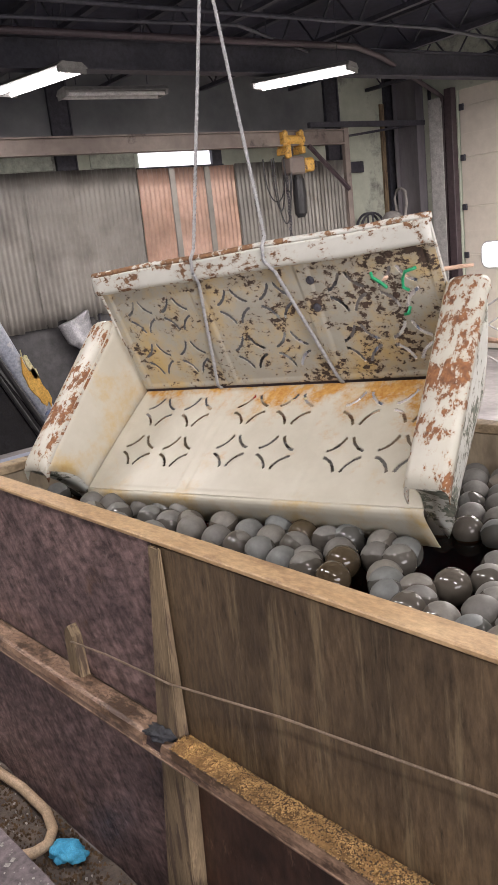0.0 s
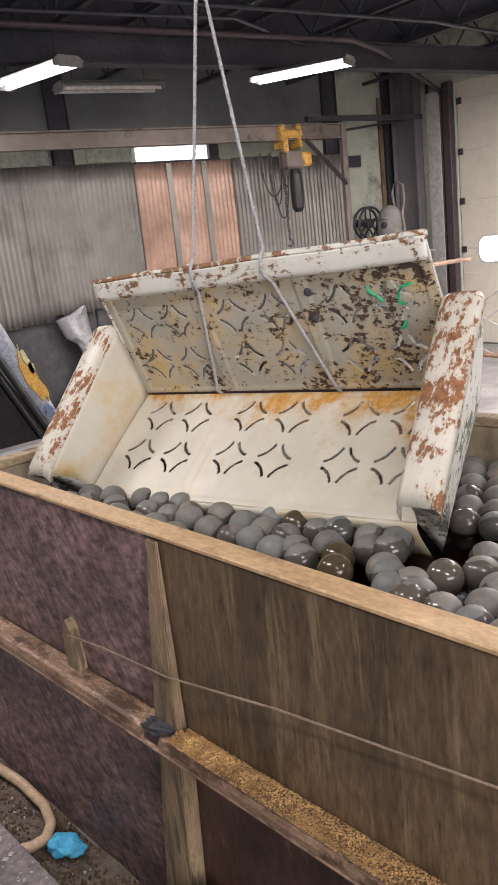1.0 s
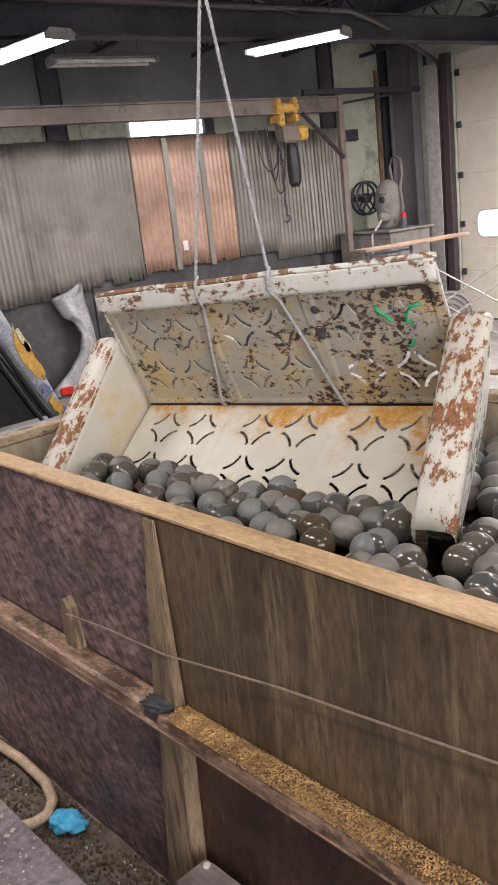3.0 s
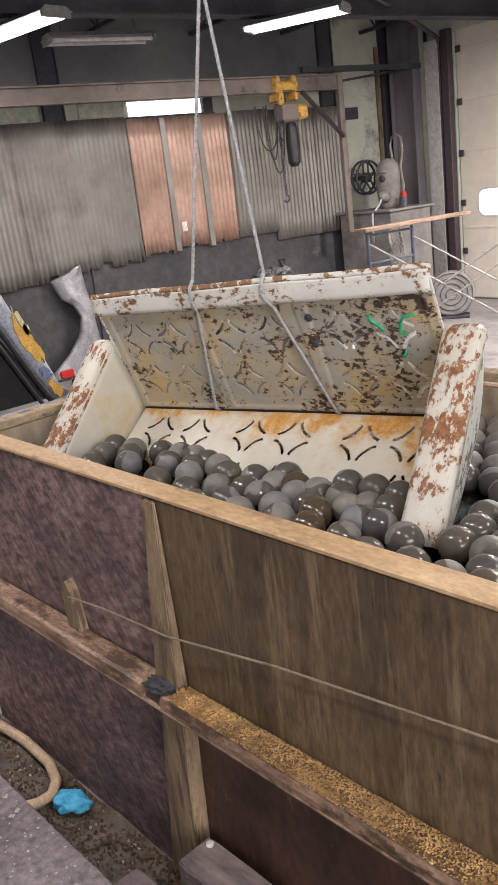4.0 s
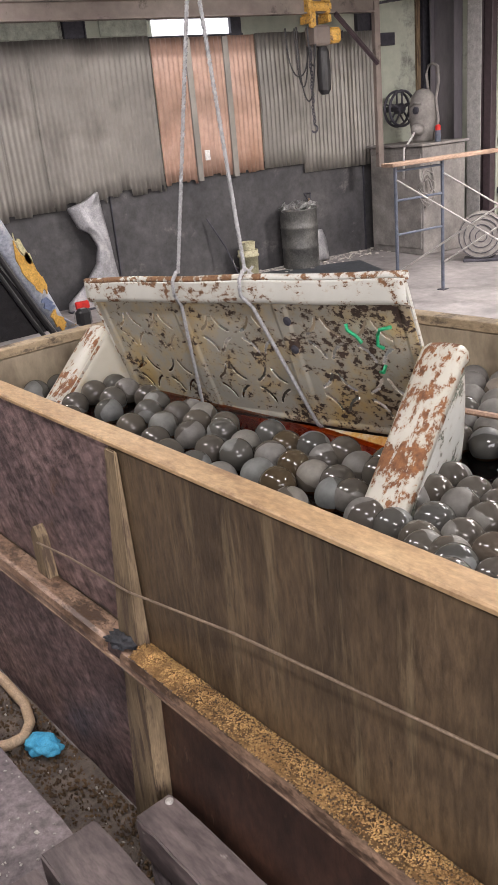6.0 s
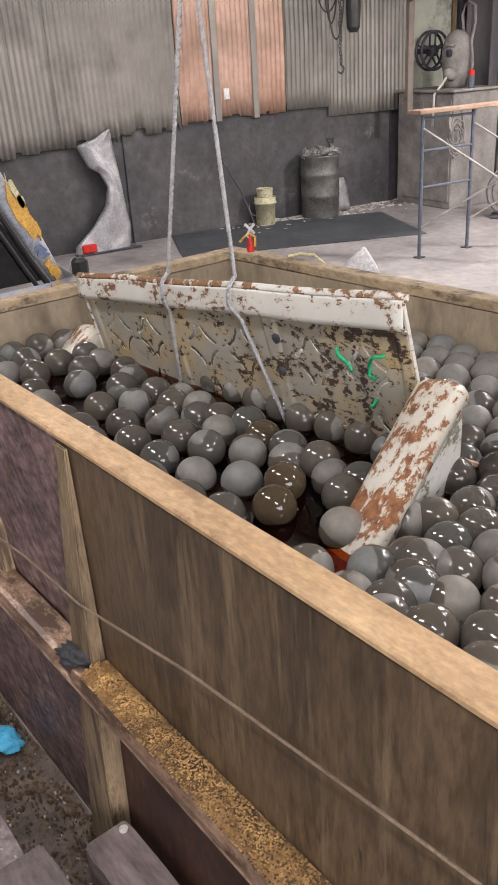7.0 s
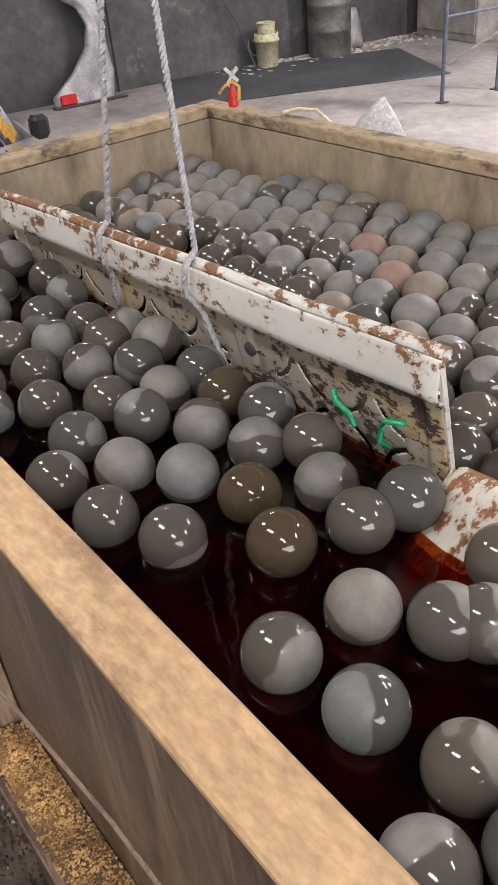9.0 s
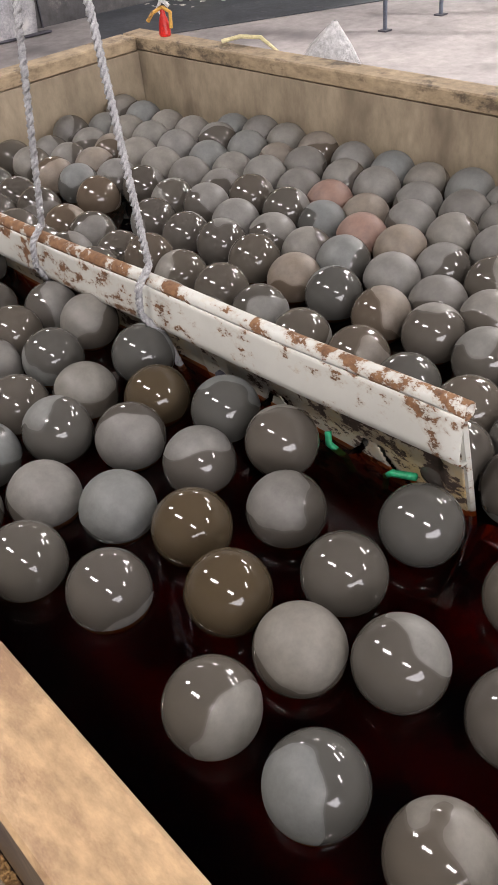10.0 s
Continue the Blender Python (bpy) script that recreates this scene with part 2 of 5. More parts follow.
M_WIRE = plain("rusty_tie_wire", (0.3, 0.23, 0.17), 0.5, 0.5)
M_HOSE = plain("tan_hose", (0.45, 0.33, 0.22), 0.5)
M_BLUE = rough_surface("blue_rag", (0.03, 0.28, 0.5), (0.1, 0.5, 0.75), 25, 0.85)
M_RAG = plain("black_rag", (0.03, 0.031, 0.036), 0.8)
M_SILVER = rough_surface("primed_bare_metal", (0.22, 0.22, 0.235), (0.4, 0.4, 0.42), 5, 0.45, 0.35, stain=(0.56, 0.55, 0.55), stain_amount=0.28, contrast=0.6, stain_scale=6, stain_soft=0.2)
M_RED = plain("red_plastic", (0.5, 0.02, 0.015), 0.35)
M_CREAM = rough_surface("dirty_cream_bucket", (0.34, 0.32, 0.2), (0.5, 0.48, 0.33), 6, 0.55, stain=(0.16, 0.14, 0.1), stain_amount=0.3)
M_GALV = rough_surface("dull_galvanised", (0.07, 0.07, 0.07), (0.2, 0.2, 0.19), 5, 0.45, 0.5)
M_DUST = rough_surface("dusty_grey_paint", (0.14, 0.13, 0.125), (0.28, 0.265, 0.25), 4, 0.8, contrast=0.35)
M_WOOD = rough_surface("old_plank", (0.15, 0.095, 0.065), (0.32, 0.22, 0.16), 6, 0.75, stretch=(0.4, 2, 2))
M_TUBE_BLUE = plain("dull_blue_tube", (0.09, 0.105, 0.14), 0.5, 0.2)
M_TUBE = plain("bare_tube", (0.36, 0.35, 0.335), 0.45, 0.3)
M_MAT = rough_surface("dark_floor_mat", (0.025, 0.03, 0.036), (0.06, 0.066, 0.075), 2, 0.6, stain=(0.14, 0.13, 0.13), stain_amount=0.05)
M_PLASTIC = rough_surface("crumpled_white_plastic", (0.6, 0.6, 0.6), (0.82, 0.82, 0.83), 8, 0.35, relief=0.7, relief_size=0.02)
M_FOIL = rough_surface("shiny_scrap", (0.2, 0.2, 0.2), (0.7, 0.7, 0.7), 30, 0.3, 0.7)
M_CARBODY = chipped_paint("blue_grey_primer", (0.25, 0.28, 0.36), (0.36, 0.39, 0.46), (0.5, 0.3, 0.06), (0.62, 0.4, 0.1), 0.36, 4)
M_PRIMER = rough_surface("blue_grey_primer_coat", (0.3, 0.33, 0.4), (0.45, 0.48, 0.54), 5, 0.45, stain=(0.55, 0.55, 0.56), stain_amount=0.2)
M_FILLER = rough_surface("yellow_filler", (0.55, 0.3, 0.05), (0.7, 0.42, 0.1), 9, 0.7)
M_FILLER_PALE = rough_surface("pale_yellow_filler", (0.55, 0.5, 0.28), (0.66, 0.6, 0.38), 9, 0.7)
M_BLUEPATCH = rough_surface("faded_blue_paint", (0.12, 0.16, 0.27), (0.2, 0.25, 0.38), 9, 0.5)
M_WALL_HIGH = rough_surface("dark_upper_wall", (0.1, 0.105, 0.115), (0.2, 0.205, 0.21), 0.6, 0.8, contrast=0.2)
M_TUBELIGHT = glow("lit_tube", (1.0, 0.98, 0.93), 6.0)
M_WINDOW = glow("daylit_pane", (0.95, 0.97, 1.0), 1.5)
M_LAMPCASE = plain("lamp_enamel", (0.2, 0.195, 0.19), 0.5)
M_RUSTPIPE = rough_surface("rusty_pipe", (0.22, 0.13, 0.08), (0.42, 0.28, 0.2), 12, 0.6, 0.2)
M_LITTER = rough_surface("pale_litter", (0.3, 0.28, 0.26), (0.6, 0.57, 0.53), 30, 0.8)


def ball_material(name, wetness, hue=None):
    """Grey float ball: dull where dry, dark and glossy where wet; each ball its own tint and wet share."""
    m, nt, bs = nodes_of(name)
    info = add(nt, "ShaderNodeObjectInfo")
    rnd = info.outputs["Random"]
    tint = ramp(nt, rnd, ((0.0, (0.135, 0.128, 0.116)), (0.3, (0.17, 0.166, 0.156)), (0.55, (0.185, 0.172, 0.15)), (0.8, (0.15, 0.16, 0.158)), (0.9, (0.165, 0.165, 0.155)), (0.97, (0.2, 0.165, 0.13))))
    if hue:
        tint = mix(nt, 0.85, tint, hue)
    speck = noise_tex(nt, 35, 8, 0.7)
    dull = mix(nt, 0.5, tint, mix(nt, 1.0, tint, ramp(nt, speck, ((0.3, (0.45, 0.45, 0.44)), (0.75, (1.5, 1.5, 1.48)))), "MULTIPLY"))
    wet_col = mix(nt, 1.0, tint, (0.5, 0.47, 0.44), "MULTIPLY")
    tc = add(nt, "ShaderNodeTexCoord")
    comb = add(nt, "ShaderNodeCombineXYZ")
    for i in range(3):
        nt.links.new(rnd, comb.inputs[i])
    shift2 = add(nt, "ShaderNodeVectorMath", operation="MULTIPLY_ADD")
    nt.links.new(comb.outputs[0], shift2.inputs[0])
    shift2.inputs[1].default_value = (37, 53, 71)
    nt.links.new(tc.outputs["Object"], shift2.inputs[2])
    nz = add(nt, "ShaderNodeTexNoise", Scale=9.0, Detail=2.0, Roughness=0.4)
    nt.links.new(shift2.outputs[0], nz.inputs["Vector"])
    mul = add(nt, "ShaderNodeMath", operation="MULTIPLY_ADD")
    nt.links.new(rnd, mul.inputs[0])
    mul.inputs[1].default_value, mul.inputs[2].default_value = 7.31, 0.0
    fr = add(nt, "ShaderNodeMath", operation="FRACT")
    nt.links.new(mul.outputs[0], fr.inputs[0])
    lift = add(nt, "ShaderNodeMath", operation="MULTIPLY_ADD")
    nt.links.new(fr.outputs[0], lift.inputs[0])
    lift.inputs[1].default_value, lift.inputs[2].default_value = 0.22, wetness
    sm = add(nt, "ShaderNodeMath", operation="ADD")
    nt.links.new(nz.outputs["Fac"], sm.inputs[0])
    nt.links.new(lift.outputs[0], sm.inputs[1])
    sep = add(nt, "ShaderNodeSeparateXYZ")
    nt.links.new(tc.outputs["Object"], sep.inputs[0])
    under = add(nt, "ShaderNodeMath", operation="MULTIPLY_ADD")
    nt.links.new(sep.outputs[2], under.inputs[0])
    under.inputs[1].default_value = -6.5
    nt.links.new(sm.outputs[0], under.inputs[2])
    sm = under
    wet = ramp(nt, sm.outputs[0], ((0.46, (0.0,)), (0.51, (1.0,))))
    nt.links.new(mix(nt, wet, dull, wet_col), bs.inputs["Base Color"])
    nt.links.new(ramp(nt, wet, ((0.0, (0.55,)), (1.0, (0.07,)))), bs.inputs["Roughness"])
    bump(nt, bs, speck, 0.08, 0.001)
    return m


M_BALL = ball_material("float_ball_plastic", 0.02)
M_BALL_DRY = ball_material("dusty_float_ball_plastic", -0.16)
M_BALL_BROWN = ball_material("brown_float_ball_plastic", 0.3, (0.135, 0.103, 0.06))
M_BALL_RED = ball_material("reddish_float_ball_plastic", -0.2, (0.25, 0.145, 0.11))


def liquid_material(name, gloss):
    """Clear red-brown liquor: each layer takes its share of green and blue; the top one mirrors as water does."""
    m, nt, bs = nodes_of(name)
    nt.nodes.remove(bs)
    out = nt.nodes["Material Output"]
    clear = add(nt, "ShaderNodeBsdfTransparent", Color=(0.66, 0.27, 0.085, 1))
    last = clear.outputs[0]
    if gloss:
        mirror = add(nt, "ShaderNodeBsdfGlossy", Roughness=0.03)
        fr = add(nt, "ShaderNodeFresnel", IOR=1.33)
        bp = add(nt, "ShaderNodeBump", Strength=0.16, Distance=0.01)
        nt.links.new(noise_tex(nt, 9, 3, 0.5), bp.inputs["Height"])
        nt.links.new(bp.outputs[0], mirror.inputs["Normal"])
        nt.links.new(bp.outputs[0], fr.inputs["Normal"])
        both = nt.nodes.new("ShaderNodeMixShader")
        nt.links.new(fr.outputs[0], both.inputs[0])
        nt.links.new(clear.outputs[0], both.inputs[1])
        nt.links.new(mirror.outputs[0], both.inputs[2])
        last = both.outputs[0]
    nt.links.new(last, out.inputs[0])
    return m


M_LIQUID = liquid_material("red_liquor_surface", True)
M_LIQUID_TINT = liquid_material("red_liquor", False)
M_LIQUID_DEEP = plain("dark_red_liquor_depth", (0.26, 0.02, 0.012), 0.9)

# ---------------------------------------------------------------- building blocks


def to_mesh(name, bm, mat, smooth=False):
    me = bpy.data.meshes.new(name)
    bmesh.ops.recalc_face_normals(bm, faces=bm.faces)
    bm.to_mesh(me)
    bm.free()
    for mt in (mat if isinstance(mat, (list, tuple)) else [mat]):
        me.materials.append(mt)
    if smooth:
        for p in me.polygons:
            p.use_smooth = True
    return me


def part(name, bm, mat, parent=None, label="", smooth=False):
    ob = new(name, to_mesh(name, bm, mat, smooth))
    if parent:
        ob.parent = parent
    if label:
        ob["label"] = label
    return ob


def thing(name, label, category, group="", kind="", m=None):
    ob = tagged(new(name), label, category, group, kind)
    if m is not None:
        ob.matrix_world = m
    return ob


def box(bm, x0, x1, y0, y1, z0, z1, bevel=0.0, m=None):
    vs = [bm.verts.new((x, y, z)) for x in (x0, x1) for y in (y0, y1) for z in (z0, z1)]
    fs = [bm.faces.new([vs[i] for i in q]) for q in ((0, 1, 3, 2), (4, 6, 7, 5), (0, 4, 5, 1), (2, 3, 7, 6), (0, 2, 6, 4), (1, 5, 7, 3))]
    if bevel:
        es = list({e for f in fs for e in f.edges})
        r = bmesh.ops.bevel(bm, geom=es, offset=bevel, segments=1, affect="EDGES", clamp_overlap=True)
        vs = list({v for f in r["faces"] for v in f.verts} | {v for v in vs if v.is_valid})
    if m is not None:
        bmesh.ops.transform(bm, matrix=m, verts=[v for v in vs if v.is_valid])
    return bm


def boxed(x0, x1, y0, y1, z0, z1, bevel=0.0, m=None):
    return box(bmesh.new(), x0, x1, y0, y1, z0, z1, bevel, m)


def tube(bm, pts, radius, sides=8, taper=None, caps=True):
    """A round bar along a row of points."""
    pts = [Vector(p) for p in pts]
    rings, ref = [], Vector((0.31, 0.17, 0.93))
    for i, p in enumerate(pts):
        d = (pts[min(i + 1, len(pts) - 1)] - pts[max(i - 1, 0)]).normalized()
        a = d.cross(ref).normalized()
        if a.length < 0.1:
            a = d.cross(Vector((1, 0, 0))).normalized()
        b = d.cross(a)
        r = radius * (taper(i / (len(pts) - 1)) if taper else 1)
        rings.append([bm.verts.new(p + r * (math.cos(q) * a + math.sin(q) * b)) for q in (2 * math.pi * k / sides for k in range(sides))])
    for r0, r1 in zip(rings, rings[1:]):
        for k in range(sides):
            bm.faces.new((r0[k], r0[(k + 1) % sides], r1[(k + 1) % sides], r1[k]))
    if caps:
        bm.faces.new(rings[0][::-1])
        bm.faces.new(rings[-1])
    return bm


def lathe(bm, profile, sides=24, centre=(0, 0, 0), m=None):
    """A turned body: profile of (radius, height)."""
    c = Vector(centre)
    rings = []
    for r, z in profile:
        ring = []
        for k in range(sides):
            a = 2 * math.pi * k / sides
            v = Vector((r * math.cos(a), r * math.sin(a), z))
            ring.append(bm.verts.new(c + ((m @ v) if m else v)))
        rings.append(ring)
    for r0, r1 in zip(rings, rings[1:]):
        for k in range(sides):
            bm.faces.new((r0[k], r0[(k + 1) % sides], r1[(k + 1) % sides], r1[k]))
    bm.faces.new(rings[0][::-1])
    bm.faces.new(rings[-1])
    return bm


def extruded(bm, outline, axis, a, b):
    """A prism: 2D outline swept along an axis (0, 1, 2) from a to b."""
    def at(p, w):
        q = list(p)
        q.insert(axis, w)
        return bm.verts.new(q)
    lo, hi = [at(p, a) for p in outline], [at(p, b) for p in outline]
    k = len(outline)
    bm.faces.new(lo)
    bm.faces.new(hi[::-1])
    for i in range(k):
        bm.faces.new((lo[i], hi[i], hi[(i + 1) % k], lo[(i + 1) % k]))
    return bm


def sheet_strip(bm, rows, thick=0.0):
    """Quads between rows of points of equal length."""
    vs = [[bm.verts.new(p) for p in row] for row in rows]
    for r0, r1 in zip(vs, vs[1:]):
        for i in range(len(r0) - 1):
            bm.faces.new((r0[i], r0[i + 1], r1[i + 1], r1[i]))
    if thick:
        bmesh.ops.recalc_face_normals(bm, faces=bm.faces)
        bmesh.ops.solidify(bm, geom=bm.faces[:], thickness=thick)
    return bm


# ---------------------------------------------------------------- the hall
S0, S1, N1, TOP = -11.0, 4.2, 15.5, 4.95


def structure(name, bm, mat, label, category, m=HALL):
    ob = part(name, bm, mat)
    ob.matrix_world = m
    return tagged(ob, label, category, kind="structure")


structure("floor", boxed(0, N1, S0, S1, -0.2, 0.0), M_CONCRETE, "stained grey concrete workshop floor", "floor")
structure("wall_west", boxed(-0.25, 0, S0, S1 + 0.25, -0.2, TOP), M_WALL, "sooty pale green wall behind the metal sheets", "wall")
structure("wall_west_lower", boxed(0.004, 0.06, S0, 2.95, 0, 1.6), M_WALL_LOW, "soot-black lower wall facing", "wall")
bm = boxed(0, 1.44, S1, S1 + 0.25, -0.2, TOP)
box(bm, 1.44, 5.2, S1, S1 + 0.25, 4.15, TOP)
box(bm, 5.2, N1, S1, S1 + 0.25, -0.2, TOP)
structure("wall_north", bm, M_WALL, "sooty pale green end wall with a gate opening", "wall")
structure("wall_south", boxed(0, N1, S0 - 0.25, S0, -0.2, TOP), M_WALL_PLAIN, "grimy plain block wall", "wall")
# unseen wall; its gate opening is added to let daylight in
bm = boxed(N1, N1 + 0.25, S0 - 0.25, -9.0, -0.2, TOP)
box(bm, N1, N1 + 0.25, -4.0, S1 + 0.25, -0.2, TOP)
box(bm, N1, N1 + 0.25, -9.0, -4.0, 4.0, TOP)
structure("wall_east", bm, M_WALL_PLAIN, "grimy block wall with an open gate", "wall")
structure("ceiling", boxed(-0.25, N1 + 0.25, S0 - 0.25, S1 + 0.25, TOP, TOP + 0.15), M_DECK, "dark corrugated roof deck", "ceiling")
structure("yard_ground", boxed(N1 + 0.25, N1 + 40, S0 - 20, S1 + 20, -0.3, -0.04), M_CONCRETE, "pale concrete yard outside the gate", "ground")


def roof_joist(s):
    """Open-web joist across the hall with top and bottom chords and a zigzag of bars."""
    jo = thing("roof_joist", "sooty open-web steel roof joist under the dark deck", "joist", "roof joists")
    z0, z1 = 4.4, 4.9
    part("top_chord", boxed(0.0, N1, s - 0.04, s + 0.04, z1 - 0.05, z1), M_STEEL_DARK, jo)
    part("bottom_chord", boxed(0.0, N1, s - 0.035, s + 0.035, z0, z0 + 0.05), M_STEEL_DARK, jo)
    bm = bmesh.new()
    k = 40
    for i in range(k):
        a, b = N1 * i / k, N1 * (i + 1) / k
        tube(bm, [(a, s, z0 + 0.03 if i % 2 else z1 - 0.03), (b, s, z1 - 0.03 if i % 2 else z0 + 0.03)], 0.014, 5)
    part("web", bm, M_STEEL_DARK, jo)
    jo.matrix_world = HALL
    return jo


for i in range(9):
    roof_joist(-9.6 + i * 1.65)


def roof_beam(n, z0, z1):
    be = thing("roof_beam", "dark steel I-beam carrying the roof joists", "beam", "roof beams")
    part("web", boxed(n - 0.008, n + 0.008, S0, S1, z0 + 0.02, z1 - 0.02), M_STEEL_DARK, be)
    part("lower_flange", boxed(n - 0.1, n + 0.1, S0, S1, z0, z0 + 0.02), M_STEEL_DARK, be)
    part("upper_flange", boxed(n - 0.1, n + 0.1, S0, S1, z1 - 0.02, z1), M_STEEL_DARK, be)
    be.matrix_world = HALL


roof_beam(2.6, 4.08, 4.4)
roof_beam(7.0, 4.08, 4.4)


def pipe_run(name, pts, r, label, mat=M_STEEL_DARK):
    ob = part(name, tube(bmesh.new(), pts, r, 8), mat, smooth=True)
    ob.matrix_world = HALL
    return tagged(ob, label, "pipe", "conduits under the roof")


pipe_run("conduit", [(3.2, -6, 4.3), (3.2, 0.5, 4.28), (2.9, 1.2, 4.25), (1.25, 3.95, 4.15), (1.2, 4.12, 4.1), (1.2, 4.14, 3.9), (1.2, 4.14, 0.2)], 0.035, "dark steel conduit bending down beside the gate", M_PURPLE)
pipe_run("conduit", [(4.1, -6, 4.32), (4.0, 1.0, 4.3), (3.4, 4.1, 4.3)], 0.022, "thin dark conduit run under the joists")
pipe_run("conduit", [(3.6, -7, 4.25), (3.7, -1.5, 4.3), (2.4, 0.6, 4.36), (1.9, 4.1, 4.36)], 0.018, "thin dark conduit run under the joists")
pipe_run("conduit", [(0.9, 4.15, 0.2), (0.9, 4.15, 4.3)], 0.03, "upright dark pipe on the end wall")
pipe_run("conduit", [(1.0, 4.15, 0.2), (1.0, 4.15, 4.1)], 0.022, "upright dark pipe on the end wall")
pipe_run("conduit", [(5.0, -2.0, 4.36), (5.1, 4.1, 4.36)], 0.02, "thin pale conduit under the roof", M_DUST)


def strip_lamp(s, n, turn, lit, label, watts=0, length=1.24, z=4.0):
    la = thing("strip_lamp", label, "lamp", "fluorescent strip lamps")
    h = length / 2
    part("housing", extruded(bmesh.new(), ((-0.19, 0.0), (0.19, 0.0), (0.12, 0.05), (-0.12, 0.05)), 0, -h, h), M_LAMPCASE, la, "pale enamelled sheet housing")
    for y in (-0.1, 0.1):
        part("tube", tube(bmesh.new(), [(-h + 0.03, y, -0.025), (h - 0.03, y, -0.03)], 0.024, 10), M_TUBELIGHT if lit else M_GREY_POST, la, "glowing white tube" if lit else "unlit tube")
    for x in (-h + 0.02, h - 0.02):
        part("lamp_holder", boxed(x - 0.012, x + 0.012, -0.17, 0.17, -0.05, 0.0), M_LAMPCASE, la)
    for x in (-h * 0.7, h * 0.7):
        part("hanger", tube(bmesh.new(), [(x, 0, 0.09), (x, 0, TOP - z)], 0.006, 5), M_STEEL_DARK, la)
    m = HALL @ pose(n, s, z, 0, 0, turn)
    la.matrix_world = m
    if watts:
        p = m @ Vector((0, 0, -0.07))
        area_lamp("strip_light", p, p - Vector((0, 0, 1)), 0.25, length, watts, (1.0, 0.96, 0.9)).matrix_world = m @ pose(0, 0, -0.07, 0, 0, 90)
    return la


# strip lamps seen in front of the sheet wall, and unseen rows over the tank and the gate
structure("wall_west_upper", boxed(0.004, 0.03, S0, 2.95, 3.76, TOP), M_WALL_HIGH, "soot-darkened upper wall", "wall")
strip_lamp(-0.08, 2.92, 29, True, "lit twin-tube strip lamp hung below the roof", 75)
strip_lamp(-3.25, 2.55, 15, True, "lit twin-tube strip lamp hung below the roof", 75)
strip_lamp(-2.1, 1.95, 85, False, "unlit dusty twin-tube strip lamp hung below the roof")
# unseen lamps; the last two are added only to brighten the gate end
for x, y, watts in ((-0.9, 5.4, 85), (0.9, 4.0, 50), (-0.4, -1.0, 42), (2.6, -0.8, 45), (3.3, 2.2, 45), (-3.2, -0.6, 72), (-1.9, 8.3, 400), (1.0, 6.6, 90)):
    q = HALL.inverted() @ Vector((x, y, 0))
    strip_lamp(q.y, q.x, 15, True, "lit twin-tube strip lamp over the workshop", watts)

# ---------------------------------------------------------------- sheet-metal wall


def corrugated(name, s0, s1, z_top, z_low, mat, label, ragged=0.0, off=0.1, tilt=0.0, seed=0):
    """One profiled sheet with rolling waves and a torn lower edge."""
    rg = random.Random(seed)
    pitch, cols = 0.076, []
    k = max(2, int((s1 - s0) / pitch * 8))
    cut = 0.0
    for i in range(k + 1):
        s = s0 + (s1 - s0) * i / k
        if rg.random() < 0.12:
            cut = rg.uniform(-1, 1) * ragged
        wave = 0.011 * math.cos(2 * math.pi * (s - s0) / pitch)
        zl = z_low + cut + tilt * (s - s0)
        cols.append([(off + wave + 0.012 * math.sin(3 * z + s), s, z) for z in (zl, zl + 0.25, zl + 0.5 * (z_top - zl), z_top - 0.3, z_top)])
    ob = part(name, sheet_strip(bmesh.new(), cols, 0.0015), mat, smooth=True)
    ob.matrix_world = HALL
    return tagged(ob, label, "metal sheet", "corrugated wall sheets")


SHEETS = ((-4.9, -4.05, 1.42, 0), (-4.1, -3.2, 1.3, 0), (-3.24, -2.66, 1.33, 0), (-2.7, -1.9, 1.36, 0), (-1.93, -1.0, 1.42, 0), (0.68, 1.45, 1.5, 0), (1.42, 2.2, 1.36, 0), (2.17, 2.95, 1.36, 0))
for i, (a, b, zl, q) in enumerate(SHEETS):
    corrugated("corrugated_sheet", a, b, 3.36 - 0.02 * max(0, a), zl, M_SHEET, "sooty grey corrugated metal sheet with a torn lower edge", 0.05 if b < 1 else 0.0, 0.1 + 0.02 * (i % 2), 0.0, i)
for i, (a, b) in enumerate(((-1.0, -0.48), (-0.4, 0.13), (0.2, 0.68))):
    corrugated("corrugated_sheet", a, b, 3.33, 1.5 - 0.05 * (i == 0), M_SHEET_WARM, "orange-tinged translucent corrugated sheet", 0.03, 0.115, 0.0, 40 + i)
for s in (-0.44, 0.165):
    ob = part("sheet_batten", boxed(0.06, 0.15, s - 0.045, s + 0.045, 1.45, 3.32, 0.004), M_SHEET)
    ob.matrix_world = HALL
    tagged(ob, "sooty grey upright batten between corrugated sheets", "batten", "sheet battens")
ob = part("bent_flashing", boxed(0.13, 0.14, -0.335, -0.255, 1.72, 1.86, 0.0), M_PLASTIC)
ob.matrix_world = HALL
tagged(ob, "small torn white patch on the corrugated wall", "patch")
# clerestory
wi = tagged(new("window_1"), "high strip window with bright daylight", "window", kind="structure")
part("pane", boxed(0.0, 0.02, -0.88, 0.32, 3.36, 3.56), M_WINDOW, wi)
part("window_frame", boxed(0.0, 0.07, -0.94, 0.5, 3.56, 3.66), M_STEEL_DARK, wi)
part("window_sill", boxed(0.0, 0.1, -0.94, 0.5, 3.33, 3.355), M_STEEL_DARK, wi)
part("window_frame", boxed(0.0, 0.07, 0.33, 0.5, 3.36, 3.56), M_STEEL_DARK, wi)
wi.matrix_world = HALL
M_PALE = rough_surface("pale_wall_panel", (0.36, 0.39, 0.33), (0.48, 0.51, 0.44), 1.0, 0.8)
